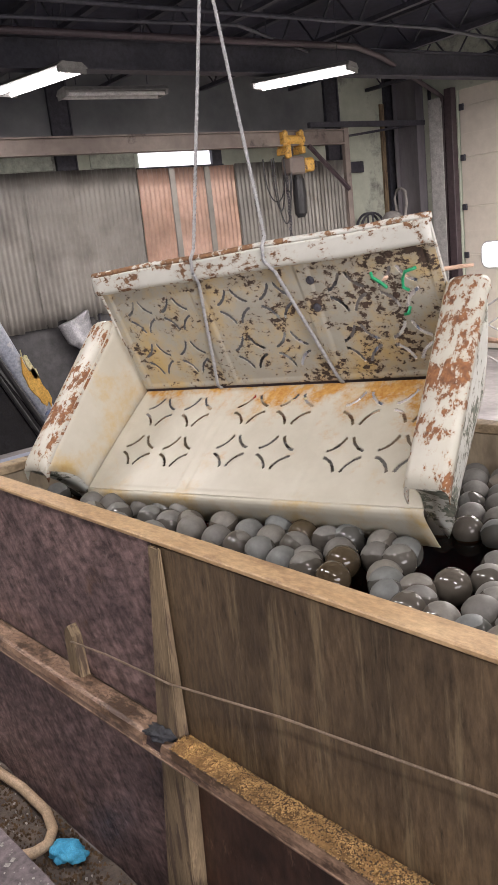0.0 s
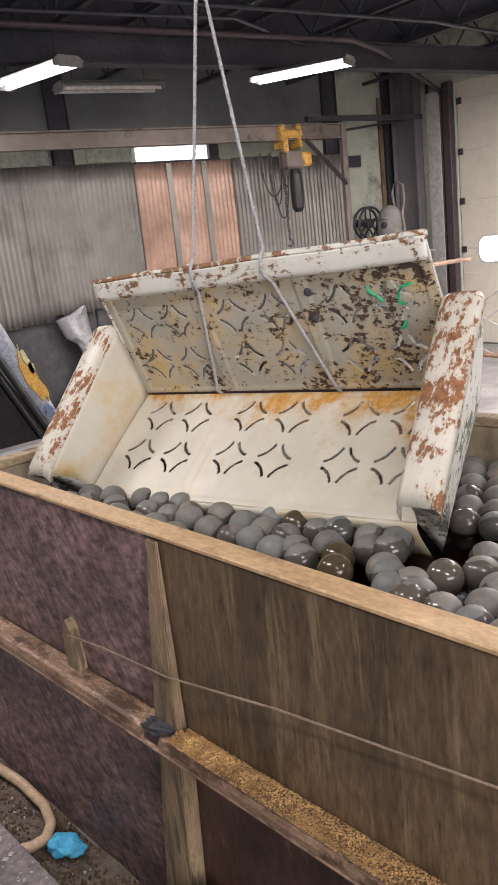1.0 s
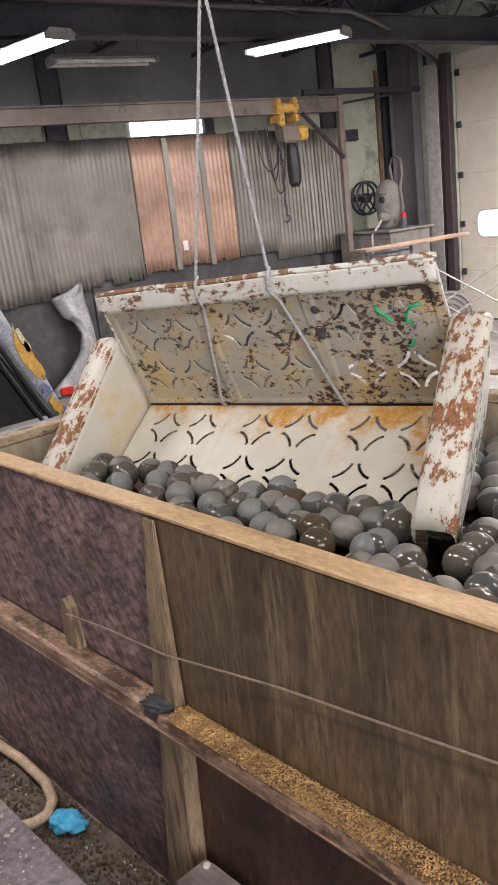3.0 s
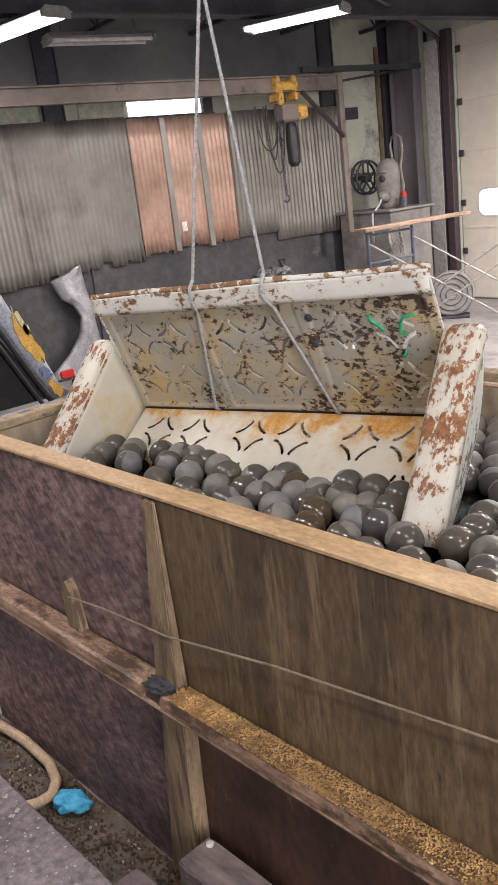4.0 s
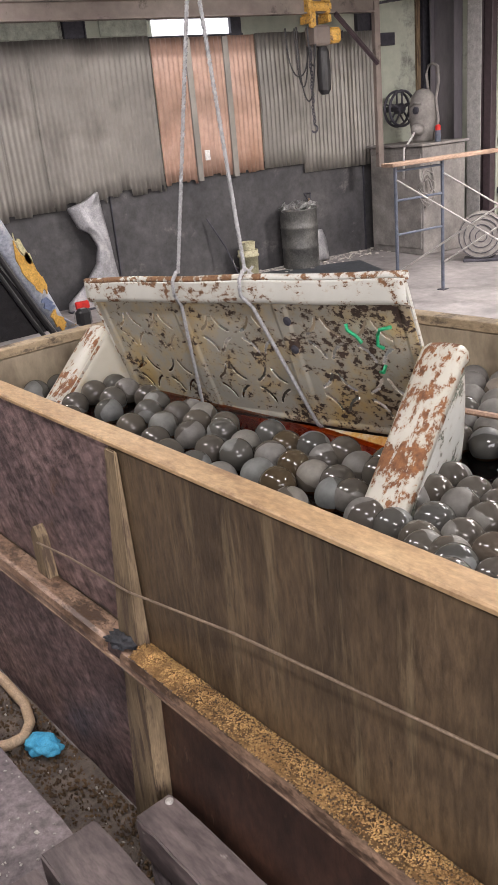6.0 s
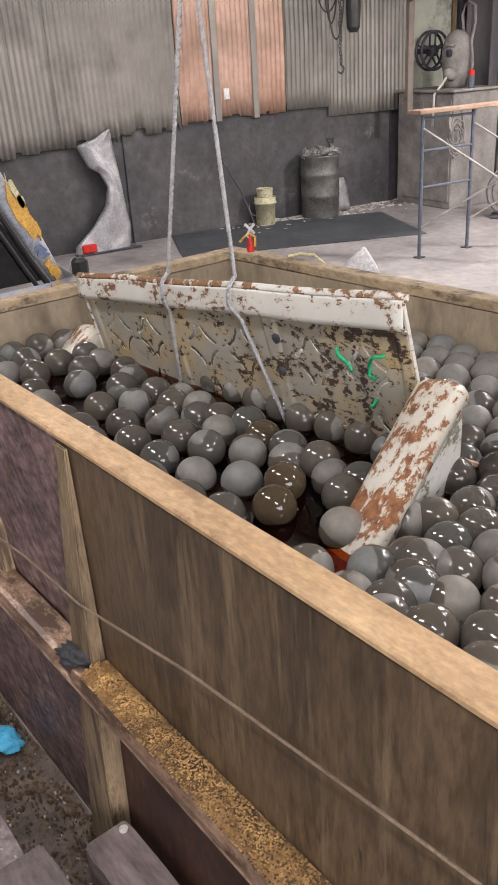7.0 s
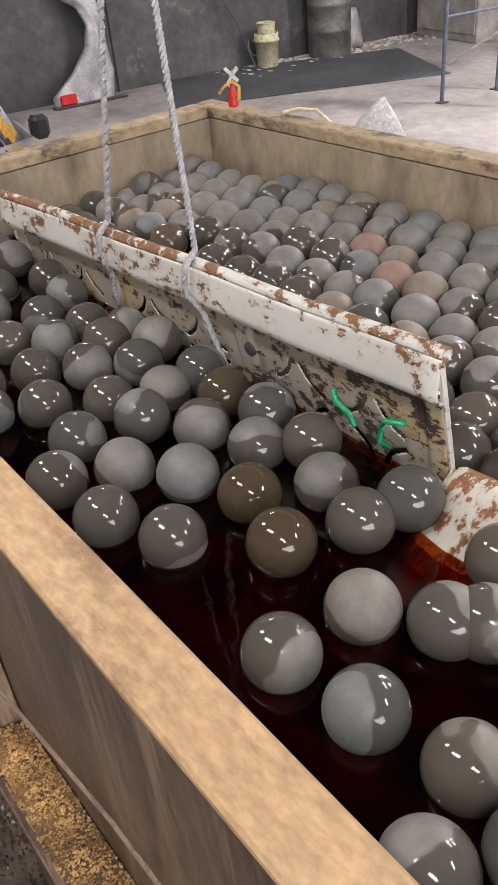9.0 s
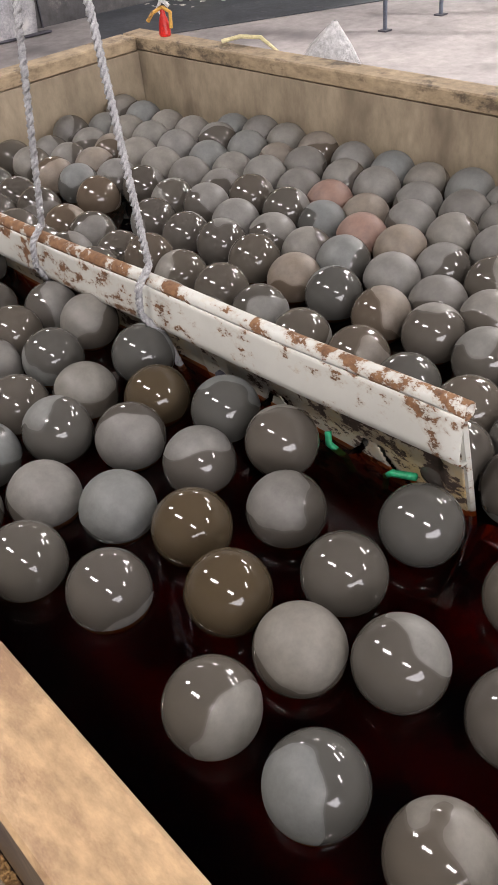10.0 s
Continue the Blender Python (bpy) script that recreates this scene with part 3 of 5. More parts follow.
for a, b, z0, z1 in ((-3.4, -2.2, 3.38, 3.58), (-1.64, -0.95, 3.38, 3.72)):
    ob = part("wall_panel", boxed(0.004, 0.03, a, b, z0, z1, 0.004), M_PALE)
    ob.matrix_world = HALL
    tagged(ob, "pale green wall panel above the sheets", "panel", kind="structure")
for s in (-2.0, 2.75, 4.1):
    st = thing("wall_column", "dark steel column against the wall", "column", "wall columns")
    part("web", boxed(0.03, 0.05, s - 0.14, s + 0.14, 0, 4.9), M_STEEL_DARK, st)
    for d in (-0.14, 0.14):
        part("flange", boxed(0.004, 0.085, s + d - 0.008, s + d + 0.008, 0, 4.9), M_STEEL_DARK, st)
    st.matrix_world = HALL

# ---------------------------------------------------------------- jib beam with chain hoist
jib = thing("jib_crane", "dusty brown steel jib beam along the sheet wall", "crane")
part("beam_web", boxed(0.79, 0.81, -6.5, 2.3, 3.5, 3.68), M_BEAM, jib)
part("upper_flange", boxed(0.73, 0.87, -6.5, 2.3, 3.68, 3.7), M_BEAM, jib)
part("lower_flange", boxed(0.73, 0.87, -6.5, 2.3, 3.48, 3.5), M_BEAM, jib)
part("end_column", boxed(0.76, 0.84, 2.3, 2.4, 1.35, 3.72, 0.006), M_BEAM, jib)
part("brace", tube(bmesh.new(), [(0.88, 1.55, 3.47), (0.88, 2.3, 2.8)], 0.035, 4), M_PURPLE, jib)
part("wall_arm", boxed(0.7, 0.78, 1.7, 4.15, 3.74, 3.82), M_STEEL_DARK, jib)
part("wall_stay", tube(bmesh.new(), [(0.8, 2.4, 3.6), (0.6, 4.1, 3.78)], 0.02, 5), M_STEEL_DARK, jib)
jib.matrix_world = HALL

ho = thing("chain_hoist", "worn yellow electric chain hoist on a beam trolley", "hoist")
for y in (-0.15, 0.15):
    bm = boxed(-0.12, 0.12, y - 0.045, y + 0.045, 3.46, 3.7, 0.03)
    box(bm, -0.13, 0.13, y - 0.03, y + 0.03, 3.36, 3.46, 0.01)
    part("trolley_plate", bm, M_YELLOW, ho)
for y in (-0.16, 0.16):
    for x in (-0.11,):
        part("trolley_wheel", lathe(bmesh.new(), ((0.045, 0), (0.05, 0.01), (0.05, 0.03), (0.04, 0.04)), 14, (x, y, 3.56), Matrix.Rotation(radians(90), 3, "Y")), M_STEEL_DARK, ho)
bm = boxed(0.06, 0.14, -0.2, 0.2, 3.5, 3.62, 0.03)
box(bm, 0.04, 0.13, -0.17, -0.08, 3.3, 3.5, 0.02)
part("trolley_yoke", bm, M_YELLOW, ho)
motor = part("motor_body", boxed(-0.13, 0.13, -0.12, 0.16, 3.07, 3.33, 0.03), M_BEAM, ho, "grimy brown motor housing")
part("end_cap", boxed(-0.12, 0.12, 0.165, 0.36, 3.1, 3.3, 0.035), M_YELLOW, motor, "yellow end cap")
part("grille", boxed(-0.04, 0.125, 0.362, 0.372, 3.15, 3.25, 0.004), M_STEEL_DARK, motor)
part("hook_shank", tube(bmesh.new(), [(0, 0, 3.34), (0, 0, 3.46)], 0.03, 8), M_STEEL_DARK, ho)
part("chain_bag", lathe(bmesh.new(), ((0.05, 2.44), (0.09, 2.5), (0.1, 2.75), (0.085, 3.0), (0.06, 3.06)), 14, (0.05, 0.05, 0)), M_BLACK, ho, "black sagging chain bag")
bm = bmesh.new()
for i in range(22):
    z = 3.05 - i * 0.045
    a = Vector((0.0, 0.02, 0)) if i % 2 else Vector((0.02, 0, 0))
    c = Vector((0, -0.13 + 0.01 * math.sin(i), z))
    tube(bm, [c + a * math.cos(q) + Vector((0, 0, 0.032 * math.sin(q))) for q in [2 * math.pi * j / 8 for j in range(9)]], 0.007, 5)
part("chain", bm, M_STEEL_DARK, ho)
bm = bmesh.new()
for j, (dx, w, dp) in enumerate(((-0.1, 0.16, 0.75), (0.06, 0.22, 0.95), (0.1, 0.1, 0.5), (-0.06, 0.3, 0.62))):
    tube(bm, [(dx, -0.1 - 1.3 * w * (1 - math.cos(math.pi * q / 18)) / 2, 3.32 - dp * math.sin(math.pi * q / 18) ** 0.8) for q in range(19)], 0.011, 6)
part("cable", bm, M_BLACK, ho, "looped black cable")
part("hook", tube(bmesh.new(), [(0, -0.13, 2.08)] + [(0, -0.13 + 0.05 * math.sin(q), 2.0 + 0.05 * math.cos(q)) for q in [0.3 * j for j in range(15)]], 0.014, 6), M_STEEL_DARK, ho)
ho.matrix_world = HALL @ pose(0.8, 1.27, 0)

# ---------------------------------------------------------------- end wall: gate, columns, tools
gate = tagged(new("door_1"), "beige sectional gate with a rounded window, closed", "door", kind="structure")
for i in range(6):
    z = 0.02 + i * 0.79 * 0.98
    bm = boxed(1.46, 5.2, S1 + 0.03, S1 + 0.09, z, z + 0.773, 0.008)
    box(bm, 1.5, 5.15, S1 + 0.02, S1 + 0.032, z + 0.36, z + 0.385)
    pn = part("panel", bm, M_DOOR, gate)
    part("hinge", boxed(1.47, 1.56, S1 - 0.005, S1 + 0.028, z + 0.72, z + 0.82, 0.006), M_STEEL_DARK, pn)
def rounded(cx, cz, hx, hz, r):
    return [(cx + sx * (hx - r) + r * math.cos(q), cz + sz * (hz - r) + r * math.sin(q)) for sx, sz, q0 in ((1, 1, 0), (-1, 1, 90), (-1, -1, 180), (1, -1, 270)) for q in (radians(q0 + 15 * j) for j in range(7))]


for cx in (2.15, 3.2, 4.25):
    part("pane", extruded(bmesh.new(), rounded(cx, 1.55, 0.32, 0.2, 0.13), 1, S1 + 0.012, S1 + 0.018), M_WINDOW, gate, "bright rounded window pane")
    part("pane_frame", extruded(bmesh.new(), rounded(cx, 1.55, 0.345, 0.225, 0.15), 1, S1 + 0.019, S1 + 0.03), M_GREY_POST, gate)
gate.matrix_world = HALL
structure("gate_jamb", boxed(1.27, 1.43, S1 - 0.12, S1 - 0.003, 0, 4.2, 0.01), M_PURPLE, "dark brown gate jamb", "jamb")
structure("gate_post", boxed(0.9, 1.2, S1 - 0.1, S1 - 0.003, 0, 4.1, 0.01), M_GREY_POST, "pale grey steel post beside the gate", "post")
co = thing("steel_column", "dark steel column in the hall corner", "column")
part("web", boxed(0.2, 0.72, S1 - 0.12, S1 - 0.1, 0, 4.85), M_COLUMN, co)
for n in (0.2, 0.72):
    part("flange", boxed(n - 0.01, n + 0.01, S1 - 0.2, S1 - 0.02, 0, 4.85), M_COLUMN, co)
co.matrix_world = HALL
structure("wall_pipe_box", boxed(0.004, 0.09, 3.05, 3.35, 3.1, 3.28, 0.006), M_STEEL_DARK, "dark junction box on the wall", "box")
structure("wall_stud", boxed(0.004, 0.05, 3.85, 3.93, 1.7, 4.2, 0.003), M_POST, "yellowed timber stud on the wall", "stud")

# machine cabinet, hose reel and grinder in the corner
cab = thing("machine_cabinet", "dusty grey metal cabinet in the corner", "cabinet")
part("body", boxed(0.25, 1.45, 2.62, 3.5, 0.0, 1.6, 0.01), M_DUST, cab)
part("top_plate", boxed(0.2, 1.5, 2.57, 3.55, 1.604, 1.64, 0.006), M_DUST, cab)
for a in (0.3, 0.88):
    part("door", boxed(a, a + 0.54, 2.6, 2.618, 0.1, 1.5, 0.006), M_DUST, cab)
cab.matrix_world = HALL
gr = thing("dusty_casing", "dusty grey rounded upright casing with a pipe hoop on the cabinet", "machine")
part("casing", lathe(bmesh.new(), ((0.02, 0.0), (0.15, 0.0), (0.17, 0.06), (0.19, 0.2), (0.215, 0.4), (0.21, 0.52), (0.17, 0.66), (0.1, 0.74), (0.01, 0.765)), 26), M_DUST, gr, smooth=True)
part("spout", lathe(bmesh.new(), ((0.05, 0.0), (0.085, 0.01), (0.075, 0.12), (0.05, 0.16)), 14, (0.12, -0.16, 0.17), Matrix.Rotation(radians(75), 3, "X")), M_DUST, gr, smooth=True)
part("port", lathe(bmesh.new(), ((0.03, -0.01), (0.055, 0.0), (0.055, 0.03), (0.035, 0.045)), 16, (0.06, -0.19, 0.46), Matrix.Rotation(radians(85), 3, "X")), M_STEEL_DARK, gr)
part("brow", tube(bmesh.new(), [(-0.04, -0.2, 0.53), (0.05, -0.215, 0.57), (0.13, -0.175, 0.55)], 0.018, 8), M_DUST, gr, smooth=True)
part("hoop", tube(bmesh.new(), [(0.02, 0.1, 0.7), (-0.04, 0.12, 0.95), (0.0, 0.12, 1.07), (0.1, 0.12, 1.1), (0.2, 0.12, 1.05), (0.23, 0.11, 0.85), (0.2, 0.08, 0.6), (0.27, 0.06, 0.3), (0.2, 0.04, 0.02)], 0.022, 8), M_DUST, gr, smooth=True)
part("drain_hose", tube(bmesh.new(), [(0.13, -0.3, 0.16), (0.13, -0.36, 0.08), (0.13, -0.52, -0.06), (0.12, -0.53, -0.5)], 0.018, 8), M_GREY_POST, gr, smooth=True)
gr.matrix_world = HALL @ pose(0.98, 3.08, 1.642)
bo = thing("spray_can", "small red and blue can on the cabinet", "can")
part("body", lathe(bmesh.new(), ((0.04, 0), (0.045, 0.01), (0.045, 0.16)), 12), M_TUBE_BLUE, bo)
part("cap", lathe(bmesh.new(), ((0.042, 0.161), (0.042, 0.22), (0.03, 0.24)), 12), M_RED, bo)
bo.matrix_world = HALL @ pose(1.38, 3.0, 1.64)
re_ = thing("hose_reel", "dark spoked hose reel on the wall", "reel")
for y in (0.0, 0.12):
    bm = bmesh.new()
    tube(bm, [(y, 0.26 * math.cos(q), 0.26 * math.sin(q)) for q in [2 * math.pi * j / 24 for j in range(25)]], 0.022, 6, caps=False)
    for j in range(5):
        q = 2 * math.pi * j / 5 + 0.3
        tube(bm, [(y, 0, 0), (y, 0.26 * math.cos(q), 0.26 * math.sin(q))], 0.016, 5)
    part("rim", bm, M_STEEL_DARK, re_)
part("hub", lathe(bmesh.new(), ((0.07, -0.02), (0.08, 0.0), (0.08, 0.12), (0.05, 0.15)), 14, (0, 0, 0), Matrix.Rotation(radians(90), 3, "Y")), M_STEEL_DARK, re_)
bm = bmesh.new()
tube(bm, [(0.16, 0.2, 0.05), (0.2, 0.42, 0.1), (0.22, 0.55, -0.2), (0.24, 0.62, -0.55)], 0.012, 6)
part("hose", bm, M_GREY_POST, re_)
part("bracket", boxed(-0.25, -0.02, -0.04, 0.04, -0.04, 0.04), M_STEEL_DARK, re_)
re_.matrix_world = HALL @ pose(0.35, 3.12, 2.15)

# scaffold trestle with a plank
sc = thing("scaffold_trestle", "blue tubular scaffold frame with cross braces and a plank top", "scaffold")
FA, FB, RUNG = Vector((0, 0, 0)), Vector((1.55, 0.75, 0)), Vector((0.1, 0.74, 0))
for base in (FA, FB):
    for p in (base, base + RUNG):
        leg = part("leg", tube(bmesh.new(), [p, p + Vector((0, 0, 1.55))], 0.021, 10), M_TUBE_BLUE, sc)
        part("foot_plate", boxed(p.x - 0.05, p.x + 0.05, p.y - 0.05, p.y + 0.05, 0.0, 0.012, 0.002), M_STEEL_DARK, leg)
    for z in (0.78, 1.17, 1.5):
        p = base + Vector((0, 0, z))
        part("rung", tube(bmesh.new(), [p, p + RUNG], 0.015, 8), M_TUBE_BLUE, sc)
for o in (Vector((0, 0, 0)), RUNG):
    for z0, z1 in ((0.35, 1.4), (1.4, 0.35)):
        part("cross_brace", tube(bmesh.new(), [FA + o + Vector((0.02, 0, z0)), FB + o + Vector((-0.02, 0, z1))], 0.011, 8), M_TUBE, sc)
sc.matrix_world = pose(-4.65, 6.66, 0.0)
pl = part("scaffold_plank", boxed(-0.1, 1.75, -0.1, 0.1, 0, 0.042, 0.006), M_WOOD)
pl.matrix_world = pose(-4.655, 6.64, 1.552, 0, 0, 82)
tagged(pl, "worn brown timber plank lying on the scaffold frame", "plank")

fan = thing("round_fan", "dusty grey drum fan standing on the floor", "fan")
part("drum", lathe(bmesh.new(), ((0.3, -0.12), (0.33, -0.1), (0.33, 0.1), (0.3, 0.12)), 26, (0, 0, 0.36), Matrix.Rotation(radians(90), 3, "Y")), M_DUST, fan)
bm = bmesh.new()
for r in (0.08, 0.16, 0.24, 0.31):
    tube(bm, [(0.13, r * math.cos(q), 0.36 + r * math.sin(q)) for q in [2 * math.pi * j / 24 for j in range(25)]], 0.006, 5, caps=False)
part("guard", bm, M_STEEL_DARK, fan)
part("foot", boxed(-0.16, 0.16, -0.25, 0.25, 0, 0.04, 0.01), M_STEEL_DARK, fan)
fan.matrix_world = HALL @ pose(2.5, 2.75, 0, 0, 0, -50)
hk = part("hung_hose", tube(bmesh.new(), [(0.02 * (j % 5), 0.14 * math.cos(q), 0.22 * math.sin(q) - 0.004 * j) for j, q in enumerate([2 * math.pi * j / 16 for j in range(70)])], 0.012, 6), M_DUST, smooth=True)
hk.matrix_world = HALL @ pose(1.55, 2.55, 1.2)
tagged(hk, "coiled grey hose hung on the cabinet", "hose")

# ---------------------------------------------------------------- along the lower wall
bk = thing("bucket", "dirty cream plastic bucket by the wall", "bucket")
part("body", lathe(bmesh.new(), ((0.13, 0), (0.135, 0.01), (0.148, 0.3), (0.165, 0.305), (0.165, 0.33), (0.152, 0.335), (0.155, 0.4), (0.145, 0.4), (0.14, 0.36)), 26), M_CREAM, bk, smooth=True)
part("upper_pail", lathe(bmesh.new(), ((0.11, 0.36), (0.118, 0.5), (0.125, 0.51), (0.11, 0.52), (0.1, 0.42)), 22), M_CREAM, bk, "second pail stacked inside")
part("handle", tube(bmesh.new(), [(0.165 * math.cos(q), -0.17 - 0.02 * math.sin(q), 0.32 - 0.16 * math.sin(q)) for q in [math.pi * j / 14 for j in range(15)]], 0.004, 5), M_TUBE, bk)
bk.matrix_world = HALL @ pose(0.35, 0.1, 0)
cn = thing("scrap_drum", "dented dull metal drum heaped with scrap", "drum")
part("shell", lathe(bmesh.new(), ((0.27, 0), (0.28, 0.02), (0.28, 0.3), (0.29, 0.32), (0.28, 0.34), (0.285, 0.6), (0.295, 0.62), (0.285, 0.64), (0.285, 0.86), (0.3, 0.88), (0.28, 0.89), (0.26, 0.84)), 30), M_GALV, cn, smooth=True)
bm = bmesh.new()
rg = random.Random(3)
for j in range(60):
    q, r = rg.uniform(0, 6.28), 0.24 * math.sqrt(rg.random())
    box(bm, -0.07, 0.07, -0.03, 0.03, -0.006, 0.006, 0, Matrix.Translation((r * math.cos(q), r * math.sin(q), 0.87 + rg.uniform(0, 0.07))) @ Euler((rg.uniform(-1, 1), rg.uniform(-1, 1), rg.uniform(0, 6))).to_matrix().to_4x4())
part("scrap", bm, M_FOIL, cn, "heap of shiny scrap pieces")
cn.matrix_world = HALL @ pose(0.42, 1.02, 0)
sh = thing("shovel", "worn steel scoop shovel leaning on the wall", "shovel")
part("shaft", tube(bmesh.new(), [(0, 0, 0.42), (-0.02, 0, 1.0)], 0.017, 8), M_WOOD, sh)
part("grip", tube(bmesh.new(), [(-0.02, -0.02, 0.98), (-0.03, -0.06, 1.08), (-0.03, 0.06, 1.08), (-0.02, 0.02, 0.98)], 0.014, 6), M_STEEL_DARK, sh)
bm = bmesh.new()
sheet_strip(bm, [[(0.03 + 0.05 * (1 - (v / 0.16) ** 2) * (0.4 + w), v, 0.02 + 0.5 * w) for v in (w_ * (0.16 if w < 0.65 else 0.16 - 0.3 * (w - 0.65)) for w_ in (-1, -0.6, -0.2, 0.2, 0.6, 1))] for w in (0, 0.2, 0.4, 0.65, 0.8, 0.95)], 0.004)
part("blade", bm, M_SILVER, sh, smooth=True)
sh.matrix_world = HALL @ pose(0.33, 1.46, 0, 0, -12, 0)
mat_ = part("floor_mat", boxed(-1.6, 1.6, -0.9, 0.9, 0.0, 0.012, 0.004), M_MAT)
mat_.matrix_world = pose(-7.0, 6.75, 0.002, 0, 0, 62)
tagged(mat_, "dark rubber mat lying on the concrete", "mat")
pn = part("leaning_rod", tube(bmesh.new(), [(0, 0, 0), (-0.2, -0.1, 0.5), (-0.36, -0.28, 0.92)], 0.011, 6), M_STEEL_DARK)
pn.matrix_world = HALL @ pose(0.5, -0.15, 0)
tagged(pn, "thin dark bent rod leaning on the wall", "rod")
bm = bmesh.new()
rg = random.Random(5)
for j in range(420):
    s, n = rg.uniform(-0.6, 4.0), 0.12 + abs(rg.gauss(0, 0.28))
    k = rg.uniform(0.008, 0.03)
    box(bm, -k, k, -k * 0.6, k * 0.6, 0, k * 0.6, 0, Matrix.Translation((n, s, 0.001)) @ Euler((0, 0, rg.uniform(0, 6))).to_matrix().to_4x4())
ob = part("floor_litter", bm, M_LITTER)
ob.matrix_world = HALL
tagged(ob, "pale chips and scraps along the wall foot", "litter", kind="stuff")

# a stripped car wing stands against the wall
fe = thing("car_wing", "bare silver car wing stood on end against the wall", "car part")
rows = []
for j in range(61):
    z = 1.5 * j / 60
    left = float(np.interp(z, (0, 0.12, 0.34, 0.58, 0.8, 0.98, 1.07, 1.34, 1.36, 1.4, 1.5), (-0.4, -0.39, -0.1, 0.11, 0.17, 0.1, -0.04, -0.15, -0.11, 0.07, 0.27)))
    right = float(np.interp(z, (0, 0.31, 1.0, 1.5), (0.36, 0.41, 0.36, 0.33)))
    rows.append([(0.05 * math.sin(math.pi * (i / 12) ** 0.7) + 0.008 * math.sin(9 * z + i), left + (right - left) * i / 12, z) for i in range(13)])
part("panel", sheet_strip(bmesh.new(), rows, 0.006), M_SILVER, fe, smooth=True)
bm = bmesh.new()
sheet_strip(bm, [[(r[0][0] - d, r[0][1] + d * 0.3, r[0][2]) for d in (0.0, 0.05)] for r in rows], 0.004)
part("arch_lip", bm, M_SILVER, fe, smooth=True)
part("lamp_patch", boxed(0.06, 0.1, -0.33, -0.13, 0.03, 0.14, 0.015), M_RED, fe, "red light left on the lower corner")
part("foot_bar", boxed(-0.05, 0.08, -0.4, 0.5, 0.0, 0.025, 0.006), M_STEEL_DARK, fe)
fe.matrix_world = HALL @ pose(0.35, -2.4, 0, 0, -6, 0)

# part-stripped car body beyond the tank
ca = thing("car_shell", "part-stripped car shell, blue-grey primer with yellow filler", "car")
bm = bmesh.new()
top = [(-0.55, 1.0), (-0.3, 0.72), (-0.223, 0.503), (-0.047, 0.08), (0.107, -0.237), (0.243, -0.586)]
low = [(-0.62, 0.8), (-0.36, 0.47), (-0.282, 0.257), (-0.095, -0.135), (0.035, -0.399), (0.137, -0.593)]
sheet_strip(bm, [[(0.02 * math.sin(math.pi * k / 6) - 0.03 * (k == 0), p[0] + (q[0] - p[0]) * k / 6, 1.48 + p[1] + (q[1] - p[1]) * k / 6) for k in range(7)] for p, q in zip(top, low)], 0.012)
part("pillar", bm, M_PRIMER, ca, "blue-grey primed roof pillar", smooth=True)
for y, z, ry, rz, mt, lab in ((0.0, 1.38, 0.05, 0.16, M_FILLER, "yellow filler patch"), (-0.03, 1.53, 0.022, 0.1, M_FILLER_PALE, "pale yellow filler patch"), (0.075, 1.13, 0.045, 0.05, M_BLUEPATCH, "blue paint patch"), (0.135, 1.0, 0.04, 0.075, M_FILLER, "yellow filler patch")):
    ring = [(y + ry * math.cos(q) * (1 + 0.9 * noise.noise(Vector((2.3 * math.cos(q), 2.3 * math.sin(q), 3 * z)))) - 0.45 * rz * math.sin(q), z + rz * math.sin(q) * (1 + 0.8 * noise.noise(Vector((2.6 * math.sin(q), 3 * z, 2 * math.cos(q)))))) for q in [2 * math.pi * k / 22 for k in range(22)]]
    bm = extruded(bmesh.new(), ring, 0, 0.012, 0.03)
    part("filler_patch", bm, mt, ca, lab)
part("door_frame", tube(bmesh.new(), [(0.03, p[0] - 0.03, 1.46 + p[1]) for p in low], 0.022, 8), M_BLACK, ca, "black window seal")
part("door_frame", tube(bmesh.new(), [(0.04, p[0] - 0.1, 1.44 + p[1]) for p in low], 0.016, 8), M_BLACK, ca, "black window seal")
bm = bmesh.new()
sheet_strip(bm, [[(0.06, -1.4, z), (0.07, -0.6, z), (0.06, 0.05, z), (0.0, 0.3, z), (-0.5, 0.4, z)] for z in (0.25, 0.5, 0.8, 0.88, 0.93)], 0.01)
part("body_side", bm, M_CARBODY, ca, smooth=True)
bm = bmesh.new()
sheet_strip(bm, [[(0.0, -1.2, 1.95), (0.02, -0.5, 1.95)], [(0.0, -1.2, 0.95), (0.02, 0.06, 0.95)]], 0.006)
M_GLASS = plain("dark_car_glass", (0.012, 0.012, 0.014), 0.08)
part("side_window", bm, M_GLASS, ca, "dark side window")
part("roof", boxed(-1.2, 0.0, -2.0, -0.55, 2.4, 2.46, 0.015), M_PRIMER, ca)
part("mirror", boxed(0.02, 0.12, 0.26, 0.36, 0.93, 1.06, 0.025), M_BLACK, ca, "black wing mirror")
part("mirror_shell", boxed(-0.03, 0.018, 0.27, 0.36, 0.93, 1.04, 0.025), M_GREY_POST, ca, "grey mirror shell")
for y in (-0.9,):
    part("wheel", lathe(bmesh.new(), ((0.16, -0.1), (0.3, -0.1), (0.33, -0.06), (0.33, 0.06), (0.3, 0.1), (0.16, 0.1)), 26, (-0.02, y, 0.33), Matrix.Rotation(radians(90), 3, "Y")), M_BLACK, ca)
ca.matrix_world = pose(-3.5, 1.48, 0.0)

